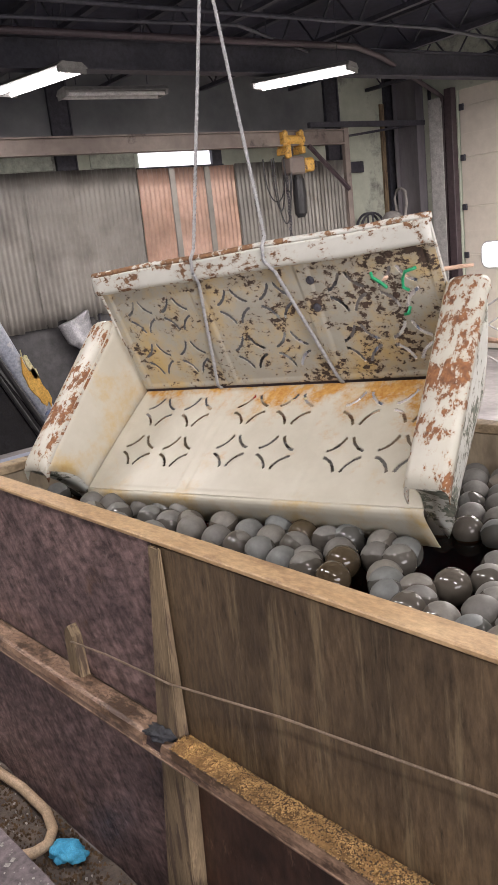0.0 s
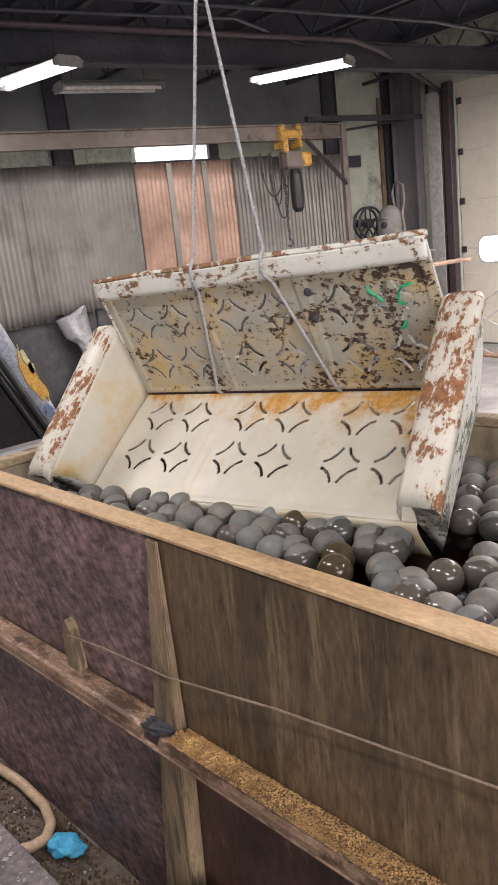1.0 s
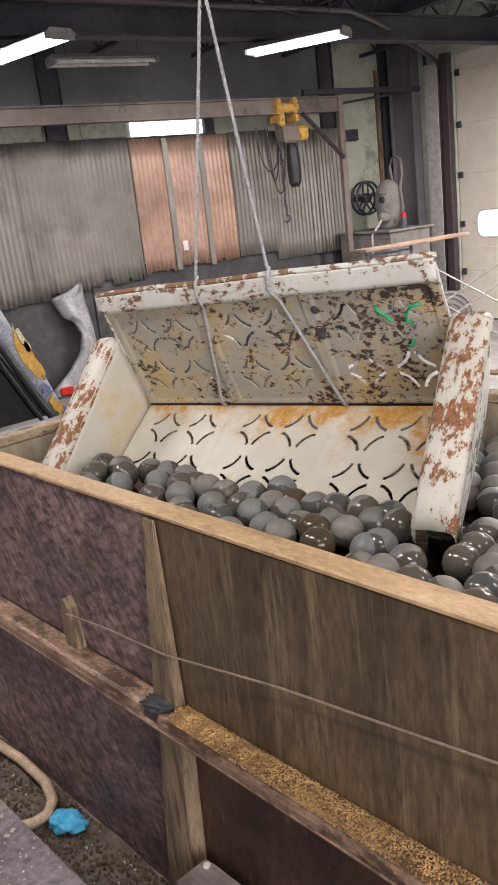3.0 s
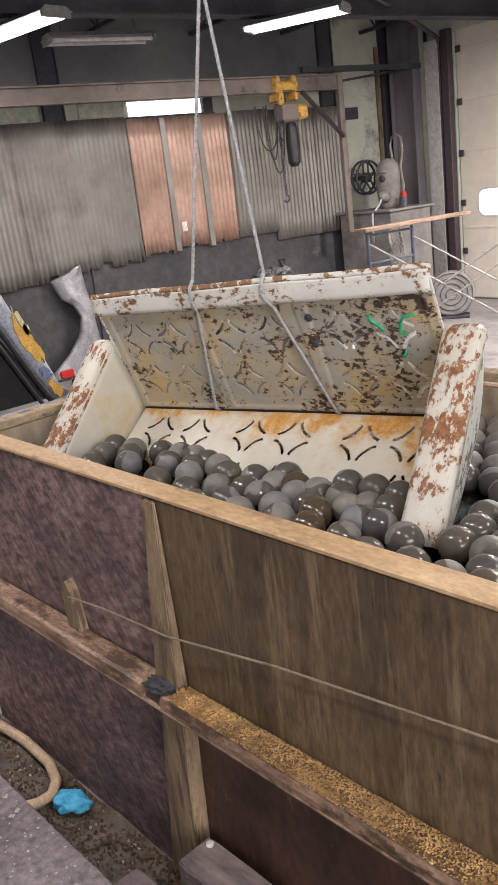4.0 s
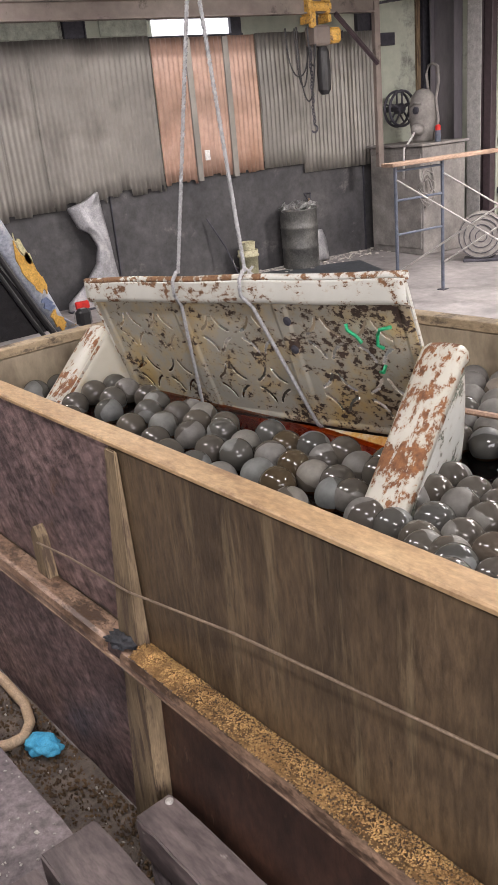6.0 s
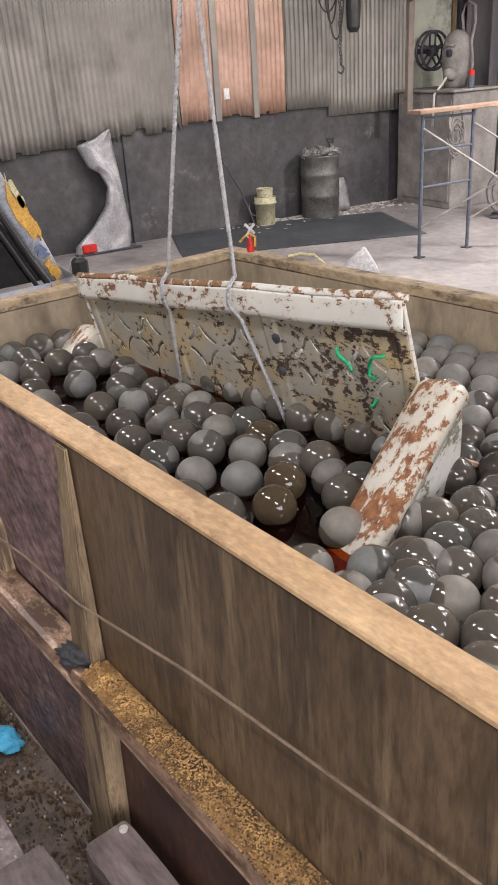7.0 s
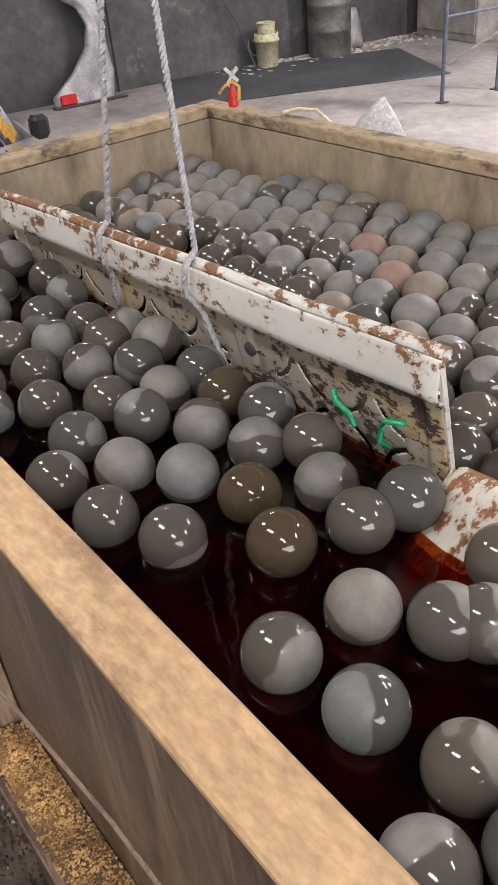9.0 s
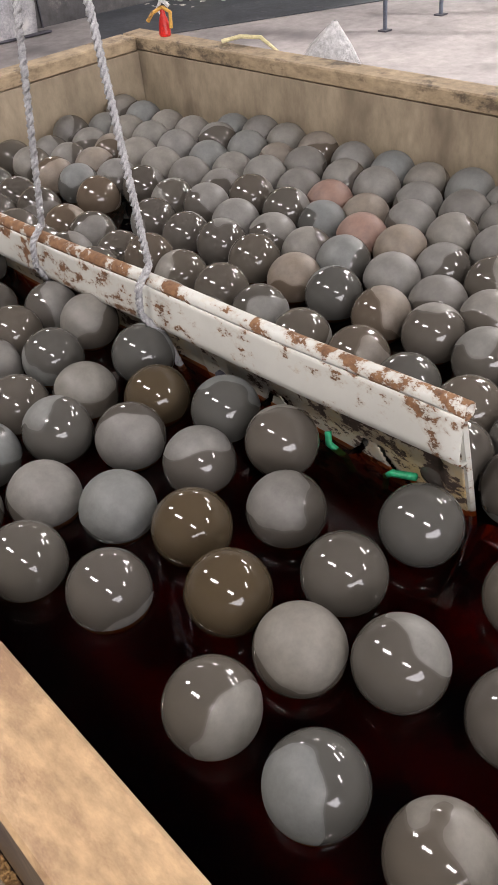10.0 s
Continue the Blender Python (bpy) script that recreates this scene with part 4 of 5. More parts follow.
# ---------------------------------------------------------------- the tank
H, X0, X1, YF, LEVEL = 1.45, -1.3, 1.78, 1.505, 1.235
SKEW = 0.0375
FAR_SIDE = Matrix.Translation((X0, YF, 0)) @ Matrix.Rotation(math.atan(SKEW), 4, "Z")


def far_y(x):
    """Where the outer face of the far side lies."""
    return YF + SKEW * (x - X0)


tank = thing("timber_tank", "timber-clad dip tank full of dark liquid and float balls", "tank")
part("rim", boxed(X0, X1, 0.0, 0.078, H - 0.016, H, 0.004), M_RIM, tank, "worn orange-brown rim timber")
part("rim", boxed(0, X1 - X0 + 0.02, -0.07, 0, H - 0.038, H, 0.004, FAR_SIDE), M_RIM_FAR, tank, "grimy timber rim")
part("rim", boxed(X0, X0 + 0.075, 0.08, YF - 0.072, H - 0.038, H - 0.001, 0.004), M_RIM_FAR, tank, "grimy timber rim")
part("rim", boxed(X1 - 0.075, X1, 0.08, far_y(X1) - 0.074, H - 0.038, H - 0.001, 0.004), M_RIM_FAR, tank)
# upper and lower cladding, with the seam at the post
part("cladding", boxed(X0, -0.004, 0.008, 0.03, 0.834, H - 0.017, 0.002), M_PLY_DARK, tank, "dark purplish stained board")
part("cladding", boxed(0.0, X1, 0.004, 0.03, 0.834, H - 0.017, 0.002), M_PLY, tank, "streaked brown plywood")
part("cladding", boxed(X0 - 0.25, -0.004, 0.006, 0.03, -0.02, 0.78, 0.002), M_PLY_DARK, tank, "dark purplish stained board")
part("cladding", boxed(0.0, X1, 0.002, 0.03, -0.02, 0.78, 0.002), M_PLY_LOW, tank, "dark red-brown lower board")
for nm, (a, b, c, d) in (("lining", (X0 + 0.03, X1 - 0.03, 0.032, 0.072)), ("lining", (X0 + 0.02, X0 + 0.07, 0.074, YF - 0.068)), ("lining", (X1 - 0.07, X1 - 0.02, 0.074, far_y(X1) - 0.07))):
    part(nm, boxed(a, b, c, d, 0.05, H - 0.04), M_LINER, tank, "pale stained tank lining")
part("lining", boxed(0.03, X1 - X0 - 0.03, -0.066, -0.02, 0.05, H - 0.04, 0.0, FAR_SIDE), M_LINER, tank, "pale stained tank lining")
part("cladding", boxed(0, X1 - X0 + 0.01, -0.018, 0.004, 0.0, H - 0.04, 0.0, FAR_SIDE), M_PLY, tank)
part("cladding", boxed(X0 - 0.004, X0 + 0.018, 0.03, YF - 0.02, 0.0, H - 0.04), M_PLY, tank)
part("cladding", boxed(X1 - 0.018, X1 + 0.004, 0.03, far_y(X1) - 0.022, 0.0, H - 0.04), M_PLY, tank)
part("tank_floor", boxed(X0 + 0.03, X1 - 0.03, 0.04, YF - 0.03, 0.02, 0.06), M_LINER, tank)


def leaning_post(foot, head, z0, z1):
    """A tapering upright: (x0, x1, y) of its front at the foot and at the head, back against the tank."""
    bm = bmesh.new()
    lo = [bm.verts.new(p) for p in ((foot[0], foot[2], z0), (foot[1], foot[2], z0), (foot[1], 0.001, z0), (foot[0], 0.001, z0))]
    hi = [bm.verts.new(p) for p in ((head[0], head[2], z1), (head[1], head[2], z1), (head[1], 0.001, z1), (head[0], 0.001, z1))]
    bm.faces.new(lo[::-1])
    bm.faces.new(hi)
    for k in range(4):
        bm.faces.new((lo[k], lo[(k + 1) % 4], hi[(k + 1) % 4], hi[k]))
    bmesh.ops.bevel(bm, geom=bm.edges[:], offset=0.0035, segments=2, affect="EDGES")
    return bm


part("post", leaning_post((-0.042, 0.066, -0.04), (-0.001, 0.052, -0.008), 0.838, H - 0.02), M_POST, tank, "pale weathered upright post")
part("post", leaning_post((-0.115, 0.04, -0.056), (-0.022, 0.085, -0.05), 0.09, 0.788), M_POST, tank, "pale weathered upright post")
for a, b in ((X0 - 0.25, -0.06), (0.03, X1)):
    ext = extruded(bmesh.new(), ((-0.086, 0.79), (-0.086, 0.815), (-0.078, 0.832), (-0.062, 0.836), (0.002, 0.836), (0.002, 0.826), (-0.068, 0.822), (-0.076, 0.79)), 0, a, b)
    part("ledge", ext, M_LEDGE, tank, "rusty steel angle ledge", smooth=False)
part("ledge_lip", tube(bmesh.new(), [(X0 - 0.25, -0.08, 0.79), (X1, -0.08, 0.79)], 0.008, 8), M_LEDGE, tank)
part("cleat", extruded(bmesh.new(), ((-0.575, 0.825), (-0.5, 0.825), (-0.52, 0.985), (-0.545, 1.02), (-0.575, 0.99)), 1, -0.03, 0.006), M_POST, tank, "small pointed timber cleat")

liq = part("liquid", boxed(X0 + 0.072, X1 - 0.072, 0.074, YF - 0.072, 0.06, LEVEL - 0.1), M_LIQUID_DEEP)
tagged(liq, "dark red-brown glossy liquid filling the tank", "liquid", kind="structure")
for depth, mat in ((0.0, M_LIQUID), (0.01, M_LIQUID_TINT), (0.028, M_LIQUID_TINT), (0.055, M_LIQUID_TINT)):
    z = LEVEL - depth
    me = bpy.data.meshes.new("liquid_layer")
    me.from_pydata([(X0 + 0.071, 0.073, z), (X1 - 0.071, 0.073, z), (X1 - 0.071, far_y(X1) - 0.067, z), (X0 + 0.071, YF - 0.067, z)], [], [(0, 1, 2, 3)])
    me.materials.append(mat)
    new("liquid_surface" if depth == 0 else "liquid_layer", me).parent = liq

wire = part("tie_wire", tube(bmesh.new(), [(-0.525, -0.034, 0.97), (-0.3, -0.028, 0.992), (-0.02, -0.036, 1.018), (0.05, -0.036, 1.022), (0.5, -0.014, 1.085), (1.1, -0.012, 1.16), (X1, -0.012, 1.24)], 0.0034, 6), M_WIRE)
tagged(wire, "rusty tie wire strung along the tank side", "wire")


def crumbs(x0, x1, count, mat, name, seed, size=0.006, spread=1.0):
    rg = random.Random(seed)
    vs, fs = [], []
    for j in range(count):
        x, y = rg.uniform(x0, x1), -0.036 + rg.gauss(0, 0.021) * spread
        y = min(max(y, -0.078), 0.0)
        k = size * rg.uniform(0.4, 1.6)
        z = 0.838 + 0.014 * max(0, 1 - ((y + 0.036) / 0.04) ** 2) * (1 if x > 0 else 0.05)
        q = rg.uniform(0, 6.28)
        b = len(vs)
        for a in range(4):
            vs.append((x + k * math.cos(q + a * 1.57), y + k * math.sin(q + a * 1.57), z + 0.3 * k * rg.random()))
        vs.append((x, y, z + k * rg.uniform(0.6, 1.2)))
        vs.append((x, y, z - k * 0.3))
        for a in range(4):
            fs.append((b + a, b + (a + 1) % 4, b + 4))
            fs.append((b + (a + 1) % 4, b + a, b + 5))
    me = bpy.data.meshes.new(name)
    me.from_pydata(vs, [], fs)
    me.materials.append(mat)
    return new(name, me)


heap = bmesh.new()
sheet_strip(heap, [[(0.07 + (X1 - 0.09) * i / 420, -0.074 + 0.076 * j / 12, 0.8355 + 0.013 * math.sin(math.pi * j / 12) ** 0.7 * (0.7 + 0.5 * noise.noise(Vector((i * 0.13, j * 0.3, 0)))) + 0.003 * noise.noise(Vector((i * 0.9, j * 1.1, 3)))) for i in range(421)] for j in range(13)])
tagged(part("crumb_heap", heap, M_CRUMB_BASE, smooth=True), "heap of fine orange rust and sawdust along the ledge", "crumbs", kind="stuff")
tagged(crumbs(0.07, X1 - 0.02, 9000, M_CRUMB, "rust_crumbs", 11, 0.0022, 1.2), "orange rust and sawdust crumbs on the ledge", "crumbs", kind="stuff")
tagged(crumbs(0.3, X1 - 0.02, 3800, M_CRUMB_DARK, "dark_crumbs", 12, 0.0022, 1.5), "dark crumbs on the ledge", "crumbs", kind="stuff")
tagged(crumbs(0.12, X1 - 0.02, 260, M_CRUMB, "rust_flakes", 14, 0.0036, 1.2), "larger orange rust flakes on the ledge", "flakes", kind="stuff")
tagged(crumbs(X0, -0.1, 1500, M_CRUMB_DARK, "ledge_dust", 13, 0.0012, 1.6), "dark dust on the ledge", "crumbs", kind="stuff")


def crumpled(name, size, seed, mat, m, label, category, sub=3, amount=0.35):
    bm = bmesh.new()
    bmesh.ops.create_icosphere(bm, subdivisions=sub, radius=1)
    for v in bm.verts:
        k = 1 + amount * noise.noise(v.co * 2.2 + Vector((seed, 0, 0))) + 0.5 * amount * noise.noise(v.co * 5 + Vector((0, seed, 0)))
        v.co = Vector((v.co.x * size[0] * k, v.co.y * size[1] * k, max(-0.35, v.co.z) * size[2] * k + 0.33 * size[2]))
    ob = part(name, bm, mat, smooth=True)
    ob.matrix_world = m
    return tagged(ob, label, category)


crumpled("black_rag", (0.05, 0.028, 0.02), 3, M_RAG, pose(0.0, -0.055, 0.838, 0, 0, 15), "crumpled black rag on the ledge at the post", "rag", 4, 0.75)
crumpled("blue_rag", (0.075, 0.05, 0.04), 8, M_BLUE, pose(-0.72, -0.1, 0.03, 0, 0, 30), "crumpled bright blue rag on the gritty floor", "rag", 4, 0.3)
hose = part("air_hose", tube(bmesh.new(), [(-2.2, -0.35, 0.07), (-1.75, -0.16, 0.06), (-1.45, -0.07, 0.06), (-1.2, -0.045, 0.06), (-0.98, -0.05, 0.06), (-0.86, -0.085, 0.06), (-0.8, -0.14, 0.06), (-0.8, -0.2, 0.06), (-0.84, -0.26, 0.055)], 0.022, 10), M_HOSE, smooth=True)
tagged(hose, "tan rubber hose lying beside the tank", "hose")

# gritty gutter strip and walk boards at the tank foot
gut = bmesh.new()
K = 60
rows = [[(-2.6 + 5.2 * i / K, -0.5 + 0.5 * j / 10, 0.012 + 0.02 * noise.noise(Vector((i * 0.35, j * 0.7, 0))) + 0.012 * noise.noise(Vector((i * 1.3, j * 1.7, 4)))) for i in range(K + 1)] for j in range(11)]
sheet_strip(gut, rows)
tagged(part("grit_strip", gut, M_DIRT, smooth=True), "black oily grit in the gap beside the tank", "grit", kind="structure")
rg = random.Random(21)
for nm, mt, cnt, sz, lab in (("grit_pieces", M_CRUMB_DARK, 2600, 0.006, "small dark stones and chips in the grit"), ("pale_chips", M_LITTER, 160, 0.005, "pale chips in the grit")):
    vs, fs = [], []
    for j in range(cnt):
        x, y, k, q = rg.uniform(-1.6, 0.6), -0.01 - 0.3 * rg.random() ** 1.3, sz * rg.uniform(0.3, 1.8), rg.uniform(0, 6.28)
        b0 = len(vs)
        vs += [(x + k * rg.uniform(0.6, 1.4) * math.cos(q + w * 1.57), y + k * rg.uniform(0.4, 1.2) * math.sin(q + w * 1.57), 0.015 + 0.3 * k * rg.random()) for w in range(4)]
        vs += [(x, y, 0.018 + k * rg.uniform(0.3, 1.0)), (x, y, 0.0)]
        for w in range(4):
            fs += [(b0 + w, b0 + (w + 1) % 4, b0 + 4), (b0 + (w + 1) % 4, b0 + w, b0 + 5)]
    me = bpy.data.meshes.new(nm)
    me.from_pydata(vs, [], fs)
    me.materials.append(mt)
    tagged(new(nm, me), lab, "grit", kind="stuff")


def walk_board(x0, x1, y0, y1, z0, z1, label, turn=0.0):
    rg = random.Random(int(x0 * 100 + y0 * 1000))
    bm = boxed(x0, x1, y0, y1, z0, z1)
    bmesh.ops.subdivide_edges(bm, edges=[e for e in bm.edges if abs(e.verts[0].co.x - e.verts[1].co.x) > 0.1], cuts=24)
    for v in bm.verts:
        v.co += Vector((rg.uniform(-0.004, 0.004), rg.uniform(-0.0025, 0.0025), -rg.random() ** 3 * 0.005 * (v.co.z > z0 + 0.01)))
    bmesh.ops.bevel(bm, geom=[e for e in bm.edges if len(e.link_faces) == 2 and e.calc_face_angle() > 0.8], offset=0.006, segments=2, affect="EDGES")
    ob = part("walk_board", bm, M_BAULK if x0 > -0.5 else M_BOARD)
    ob.matrix_world = pose(0, 0, 0, 0, 0, turn)
    return tagged(ob, label, "board", "walk boards")


walk_board(-3.0, -0.02, -0.95, -0.255, 0.1, 0.14, "paint-spattered dark walk board beside the tank")
walk_board(-3.0, -0.02, -1.7, -0.96, 0.1, 0.14, "paint-spattered dark walk board beside the tank")
walk_board(-0.015, 1.4, -0.42, -0.235, 0.14, 0.3, "thick dark timber step beside the tank")
walk_board(0.1, 1.4, -0.165, -0.035, 0.2, 0.34, "dark timber baulk against the tank with a pale bolt")
walk_board(0.0, 1.4, -0.85, -0.44, 0.1, 0.28, "thick dark timber step beside the tank")
for a, b, c, d, z in ((-2.8, -2.7, -1.6, -0.3, 0.1), (-0.25, -0.15, -1.6, -0.3, 0.1), (0.2, 0.3, -0.8, -0.05, 0.1), (1.2, 1.3, -0.8, -0.05, 0.1), (0.15, 0.25, -0.16, -0.04, 0.2), (1.2, 1.29, -0.16, -0.04, 0.2)):
    ob = part("board_bearer", boxed(a, b, c, d, 0.0, z), M_BOARD)
    tagged(ob, "short timber bearer under the walk boards", "bearer", "board bearers")
bo = part("bolt_head", lathe(bmesh.new(), ((0.012, 0), (0.013, 0.006), (0.008, 0.011)), 10), M_LITTER)
bo.matrix_world = pose(0.135, -0.06, 0.34)
tagged(bo, "pale bolt head on the timber baulk", "bolt")
bm = bmesh.new()
rg = random.Random(31)
for j in range(420):
    k = rg.uniform(0.0015, 0.005) * (2.2 if j % 12 == 0 else 1)
    box(bm, -k, k, -k * rg.uniform(0.4, 1.1), k * 0.6, 0, 0.002, 0, Matrix.Translation((rg.uniform(-1.4, -0.05), rg.uniform(-0.9, -0.27), 0.141)) @ Euler((0, 0, rg.uniform(0, 6))).to_matrix().to_4x4())
tagged(part("board_flakes", bm, M_LITTER), "pale paint flakes scattered on the walk board", "flakes", kind="stuff")

# on and behind the far rim
va = thing("red_valve", "red plastic bottle valve with white and yellow ties", "valve")
part("body", lathe(bmesh.new(), ((0.022, 0), (0.026, 0.01), (0.022, 0.05), (0.012, 0.08), (0.01, 0.1)), 14), M_RED, va)
part("cross_handle", tube(bmesh.new(), [(-0.03, 0, 0.17), (0.03, 0, 0.11)], 0.009, 6), M_PLASTIC, va, "white cross handle")
part("stem", tube(bmesh.new(), [(0.03, 0, 0.17), (0.0, 0, 0.135), (-0.02, 0, 0.1), (0.0, 0, 0.08)], 0.009, 6), M_PLASTIC, va)
part("strap", tube(bmesh.new(), [(0.0, 0, 0.11), (-0.04, -0.01, 0.09), (-0.065, -0.01, 0.06)], 0.008, 6), M_YELLOW, va, "yellow strap end")
part("strap", tube(bmesh.new(), [(0.0, 0, 0.11), (0.035, -0.01, 0.09), (0.03, -0.01, 0.03)], 0.008, 6), M_YELLOW, va, "yellow strap end")
va.matrix_world = pose(-1.145, far_y(-1.145) - 0.03, H, 0, 0, 40) @ Matrix.Scale(0.68, 4)
bm = bmesh.new()
rows = []
for j in range(25):
    w = j / 24
    z = 1.46 * w
    rr = 0.26 if w < 0.84 else 0.26 * max(0.0, 1 - (w - 0.84) / 0.16) ** 0.8 + 0.01
    rows.append([((rr * math.cos(q) * (0.6 + 0.35 * noise.noise(Vector((2.5 * math.cos(q), 2.5 * math.sin(q), 9 * w)))) + 0.05 * max(0, w - 0.8) / 0.2), rr * math.sin(q) * (0.5 + 0.3 * noise.noise(Vector((2 * math.cos(q), 4, 6 * w)))), z) for q in [2 * math.pi * k / 40 for k in range(41)]])
sheet_strip(bm, rows)
bg = part("plastic_sack", bm, M_PLASTIC, smooth=True)
bg.matrix_world = pose(-0.83, far_y(-0.83) + 0.27, 0)
tagged(bg, "crumpled white plastic sack standing behind the tank", "sack")
yl = part("yellow_strap", tube(bmesh.new(), [(-0.92, YF - 0.006, H + 0.006), (-0.88, YF + 0.024, H + 0.016), (-0.82, YF + 0.044, H + 0.016), (-0.78, YF + 0.066, H - 0.02), (-0.76, YF + 0.066, H - 0.3)], 0.0055, 7), M_FILLER_PALE)
tagged(yl, "yellow strap bent over the far rim", "strap")

# ---------------------------------------------------------------- the glider bench
# its own space: origin in the middle of the crease, x to the right arm, y behind, z up the backrest
SEAT_Y, SEAT_Z = -0.49, -0.145


def slit_at(u, v, cols, rows, pitch, radius, half):
    """Whether a place of a panel (u, v from its middle) lies in one of the curved slits round the circles."""
    for i in range(-cols, cols + 1):
        for j in range(-rows, rows + 1):
            du, dv = u - i * pitch, v - j * pitch
            if abs(math.hypot(du, dv) - radius) < half:
                q = math.degrees(math.atan2(dv, du)) % 90
                if 17 < q < 73:
                    return 1
    return 0


def pierced(width, height, place, panels, half_u, half_v, pitch, shift=0.0, step=0.0038):
    """A pressed sheet with curved slits cut through it; place(x, h) gives its shape."""
    nx, ny = int(width / step), int(height / step)
    xs = [-width / 2 + width * i / nx for i in range(nx + 1)]
    hs = [height * j / ny for j in range(ny + 1)]
    vs = [place(x, h) for h in hs for x in xs]
    fs = []
    for j in range(ny):
        h = (hs[j] + hs[j + 1]) / 2 - height / 2
        for i in range(nx):
            x = (xs[i] + xs[i + 1]) / 2
            cut = 0
            for c in panels:
                u = x - c
                if abs(u) < half_u and abs(h - shift) < half_v and slit_at(u, h - shift, 1, 1, pitch, pitch * 0.455, 0.0058):
                    cut = 1
            if not cut:
                a = j * (nx + 1) + i
                fs.append((a, a + 1, a + nx + 2, a + nx + 1))
    me = bpy.data.meshes.new("pierced")
    me.from_pydata(vs, [], fs)
    for p in me.polygons:
        p.use_smooth = True
    return me


def dished(x, h, panels, half_u, half_v, height):
    """Shallow pressed field round each slit panel."""
    for c in panels:
        a, b = half_u + 0.02 - abs(x - c), half_v + 0.02 - abs(h - height / 2)
        e = min(a, b)
        if e > 0:
            return -0.006 * min(1, e / 0.012)
    return 0.0


def bench():
    be = thing("porch_glider", "rusty white-enamelled steel porch glider bench hung in slings", "bench")
    W = 0.728
    panels = (-0.478, 0.0, 0.478)
    ln = math.hypot(SEAT_Y, SEAT_Z)
    sy, sz = SEAT_Y / ln, SEAT_Z / ln

    def on_seat(x, h):
        d = 0.3 * dished(x, h, panels, 0.2, 0.22, ln) + 0.006 * math.sin(9 * x + 2) * math.sin(6 * h)
        return (x, 0.0 + sy * h - sz * d * 0, sz * h + d - 0.0)

    def on_back(x, h):
        d = dished(x, h, panels, 0.2, 0.2, 0.46)
        return (x, -d + 0.004 * math.sin(7 * x) * math.sin(5 * h), 0.012 + h)

    for nm, me, mat, lab in (("seat", pierced(2 * W, ln, on_seat, panels, 0.19, 0.2, 0.198, -0.04), M_SEAT, "pierced white seat stained rusty along the crease"),
                             ("backrest", pierced(2 * W, 0.46, on_back, panels, 0.19, 0.195, 0.19), M_BACK, "pierced grey backrest with dark chipped paint")):
        me.materials.append(mat)
        ob = new(nm, me)
        ob.parent = be
        ob["label"] = lab
        sheet = ob
        so = ob.modifiers.new("sheet", "SOLIDIFY")
        so.thickness, so.offset = 0.0022, 0
    # front apron, rolled over and deeper to the right
    rows = []
    for (y, z) in ((0.0, 0.0), (-0.009, -0.003), (-0.014, -0.012), (-0.012, -0.03), (-0.002, -0.062), (0.01, -0.098), (0.016, -0.1)):
        rows.append([(x, SEAT_Y + y + 0.01 * (x / W) * (z / -0.1), SEAT_Z + z * (1.35 + 0.3 * x / W) + 0.004 * math.sin(5 * x) * (z / -0.1)) for x in [W * (i / 20 - 1) for i in range(41)]])
    part("apron", sheet_strip(bmesh.new(), rows, 0.003), M_INNER, be, "white rolled front edge", smooth=True)
    # top rail: bulging white band ending in a rolled tube
    prof = [(0.0, 0.458), (-0.014, 0.463), (-0.021, 0.471), (-0.02, 0.482), (-0.013, 0.505), (-0.006, 0.528), (-0.003, 0.536)]
    curl = [prof[-1]] + [(0.009 + 0.0125 * math.cos(q), 0.538 + 0.0125 * math.sin(q)) for q in [radians(170 - 24 * j) for j in range(14)]]
    for nm, outline, mat, lab in (("top_rail", prof, M_RAIL, "flaking white top rail"), ("rolled_edge", curl, M_RAIL_TUBE, "rusty rolled edge of the top rail")):
        rows = [[(x, y, z + 0.002 * math.sin(11 * x)) for y, z in outline] for x in [(W + 0.006) * (i / 24 - 1) for i in range(49)]]
        part(nm, sheet_strip(bmesh.new(), rows, 0.003), mat, be, lab, smooth=True)
    for sg in (-1, 1):
        part("back_edge", tube(bmesh.new(), [(sg * (W + 0.002), 0.004, 0.0), (sg * (W + 0.002), 0.004, 0.3), (sg * (W + 0.002), 0.0, 0.53)], 0.006, 6), M_RAIL, be)
    part("crease_bar", boxed(-W, W, 0.006, 0.03, -0.02, 0.02, 0.004), M_PURPLE, be, "dark gap bar behind the seat")
    for sg in (-1, 1):
        arm = part("armrest", armrest(sg), M_ARM, be, "flaking white and rust armrest", smooth=True)
        part("inner_side", side_sheet(sg, W, 0), M_INNER, be, "white side sheet with yellow stains", smooth=True)
        bm = bmesh.new()
        ends = [side_rows(sg, W, k)[-1] for k in (0, 1)]
        sheet_strip(bm, ends, 0.002)
        part("front_cap", bm, M_SIDE, be, "scraped white front edge", smooth=True)
        part("outer_side", side_sheet(sg, W, 1), M_SIDE, be, "scraped white and green side sheet", smooth=True)
    part("frame_rod", tube(bmesh.new(), [(0.8, 0.02, 0.12), (0.9, 0.1, 0.05), (0.98, 0.16, -0.06)], 0.009, 6), M_RUSTPIPE, be, "rusty frame rod")
    part("frame_rod", tube(bmesh.new(), [(-0.74, -0.1, -0.08), (0.74, -0.1, -0.08)], 0.012, 6), M_RUSTPIPE, be, "rusty frame rod")
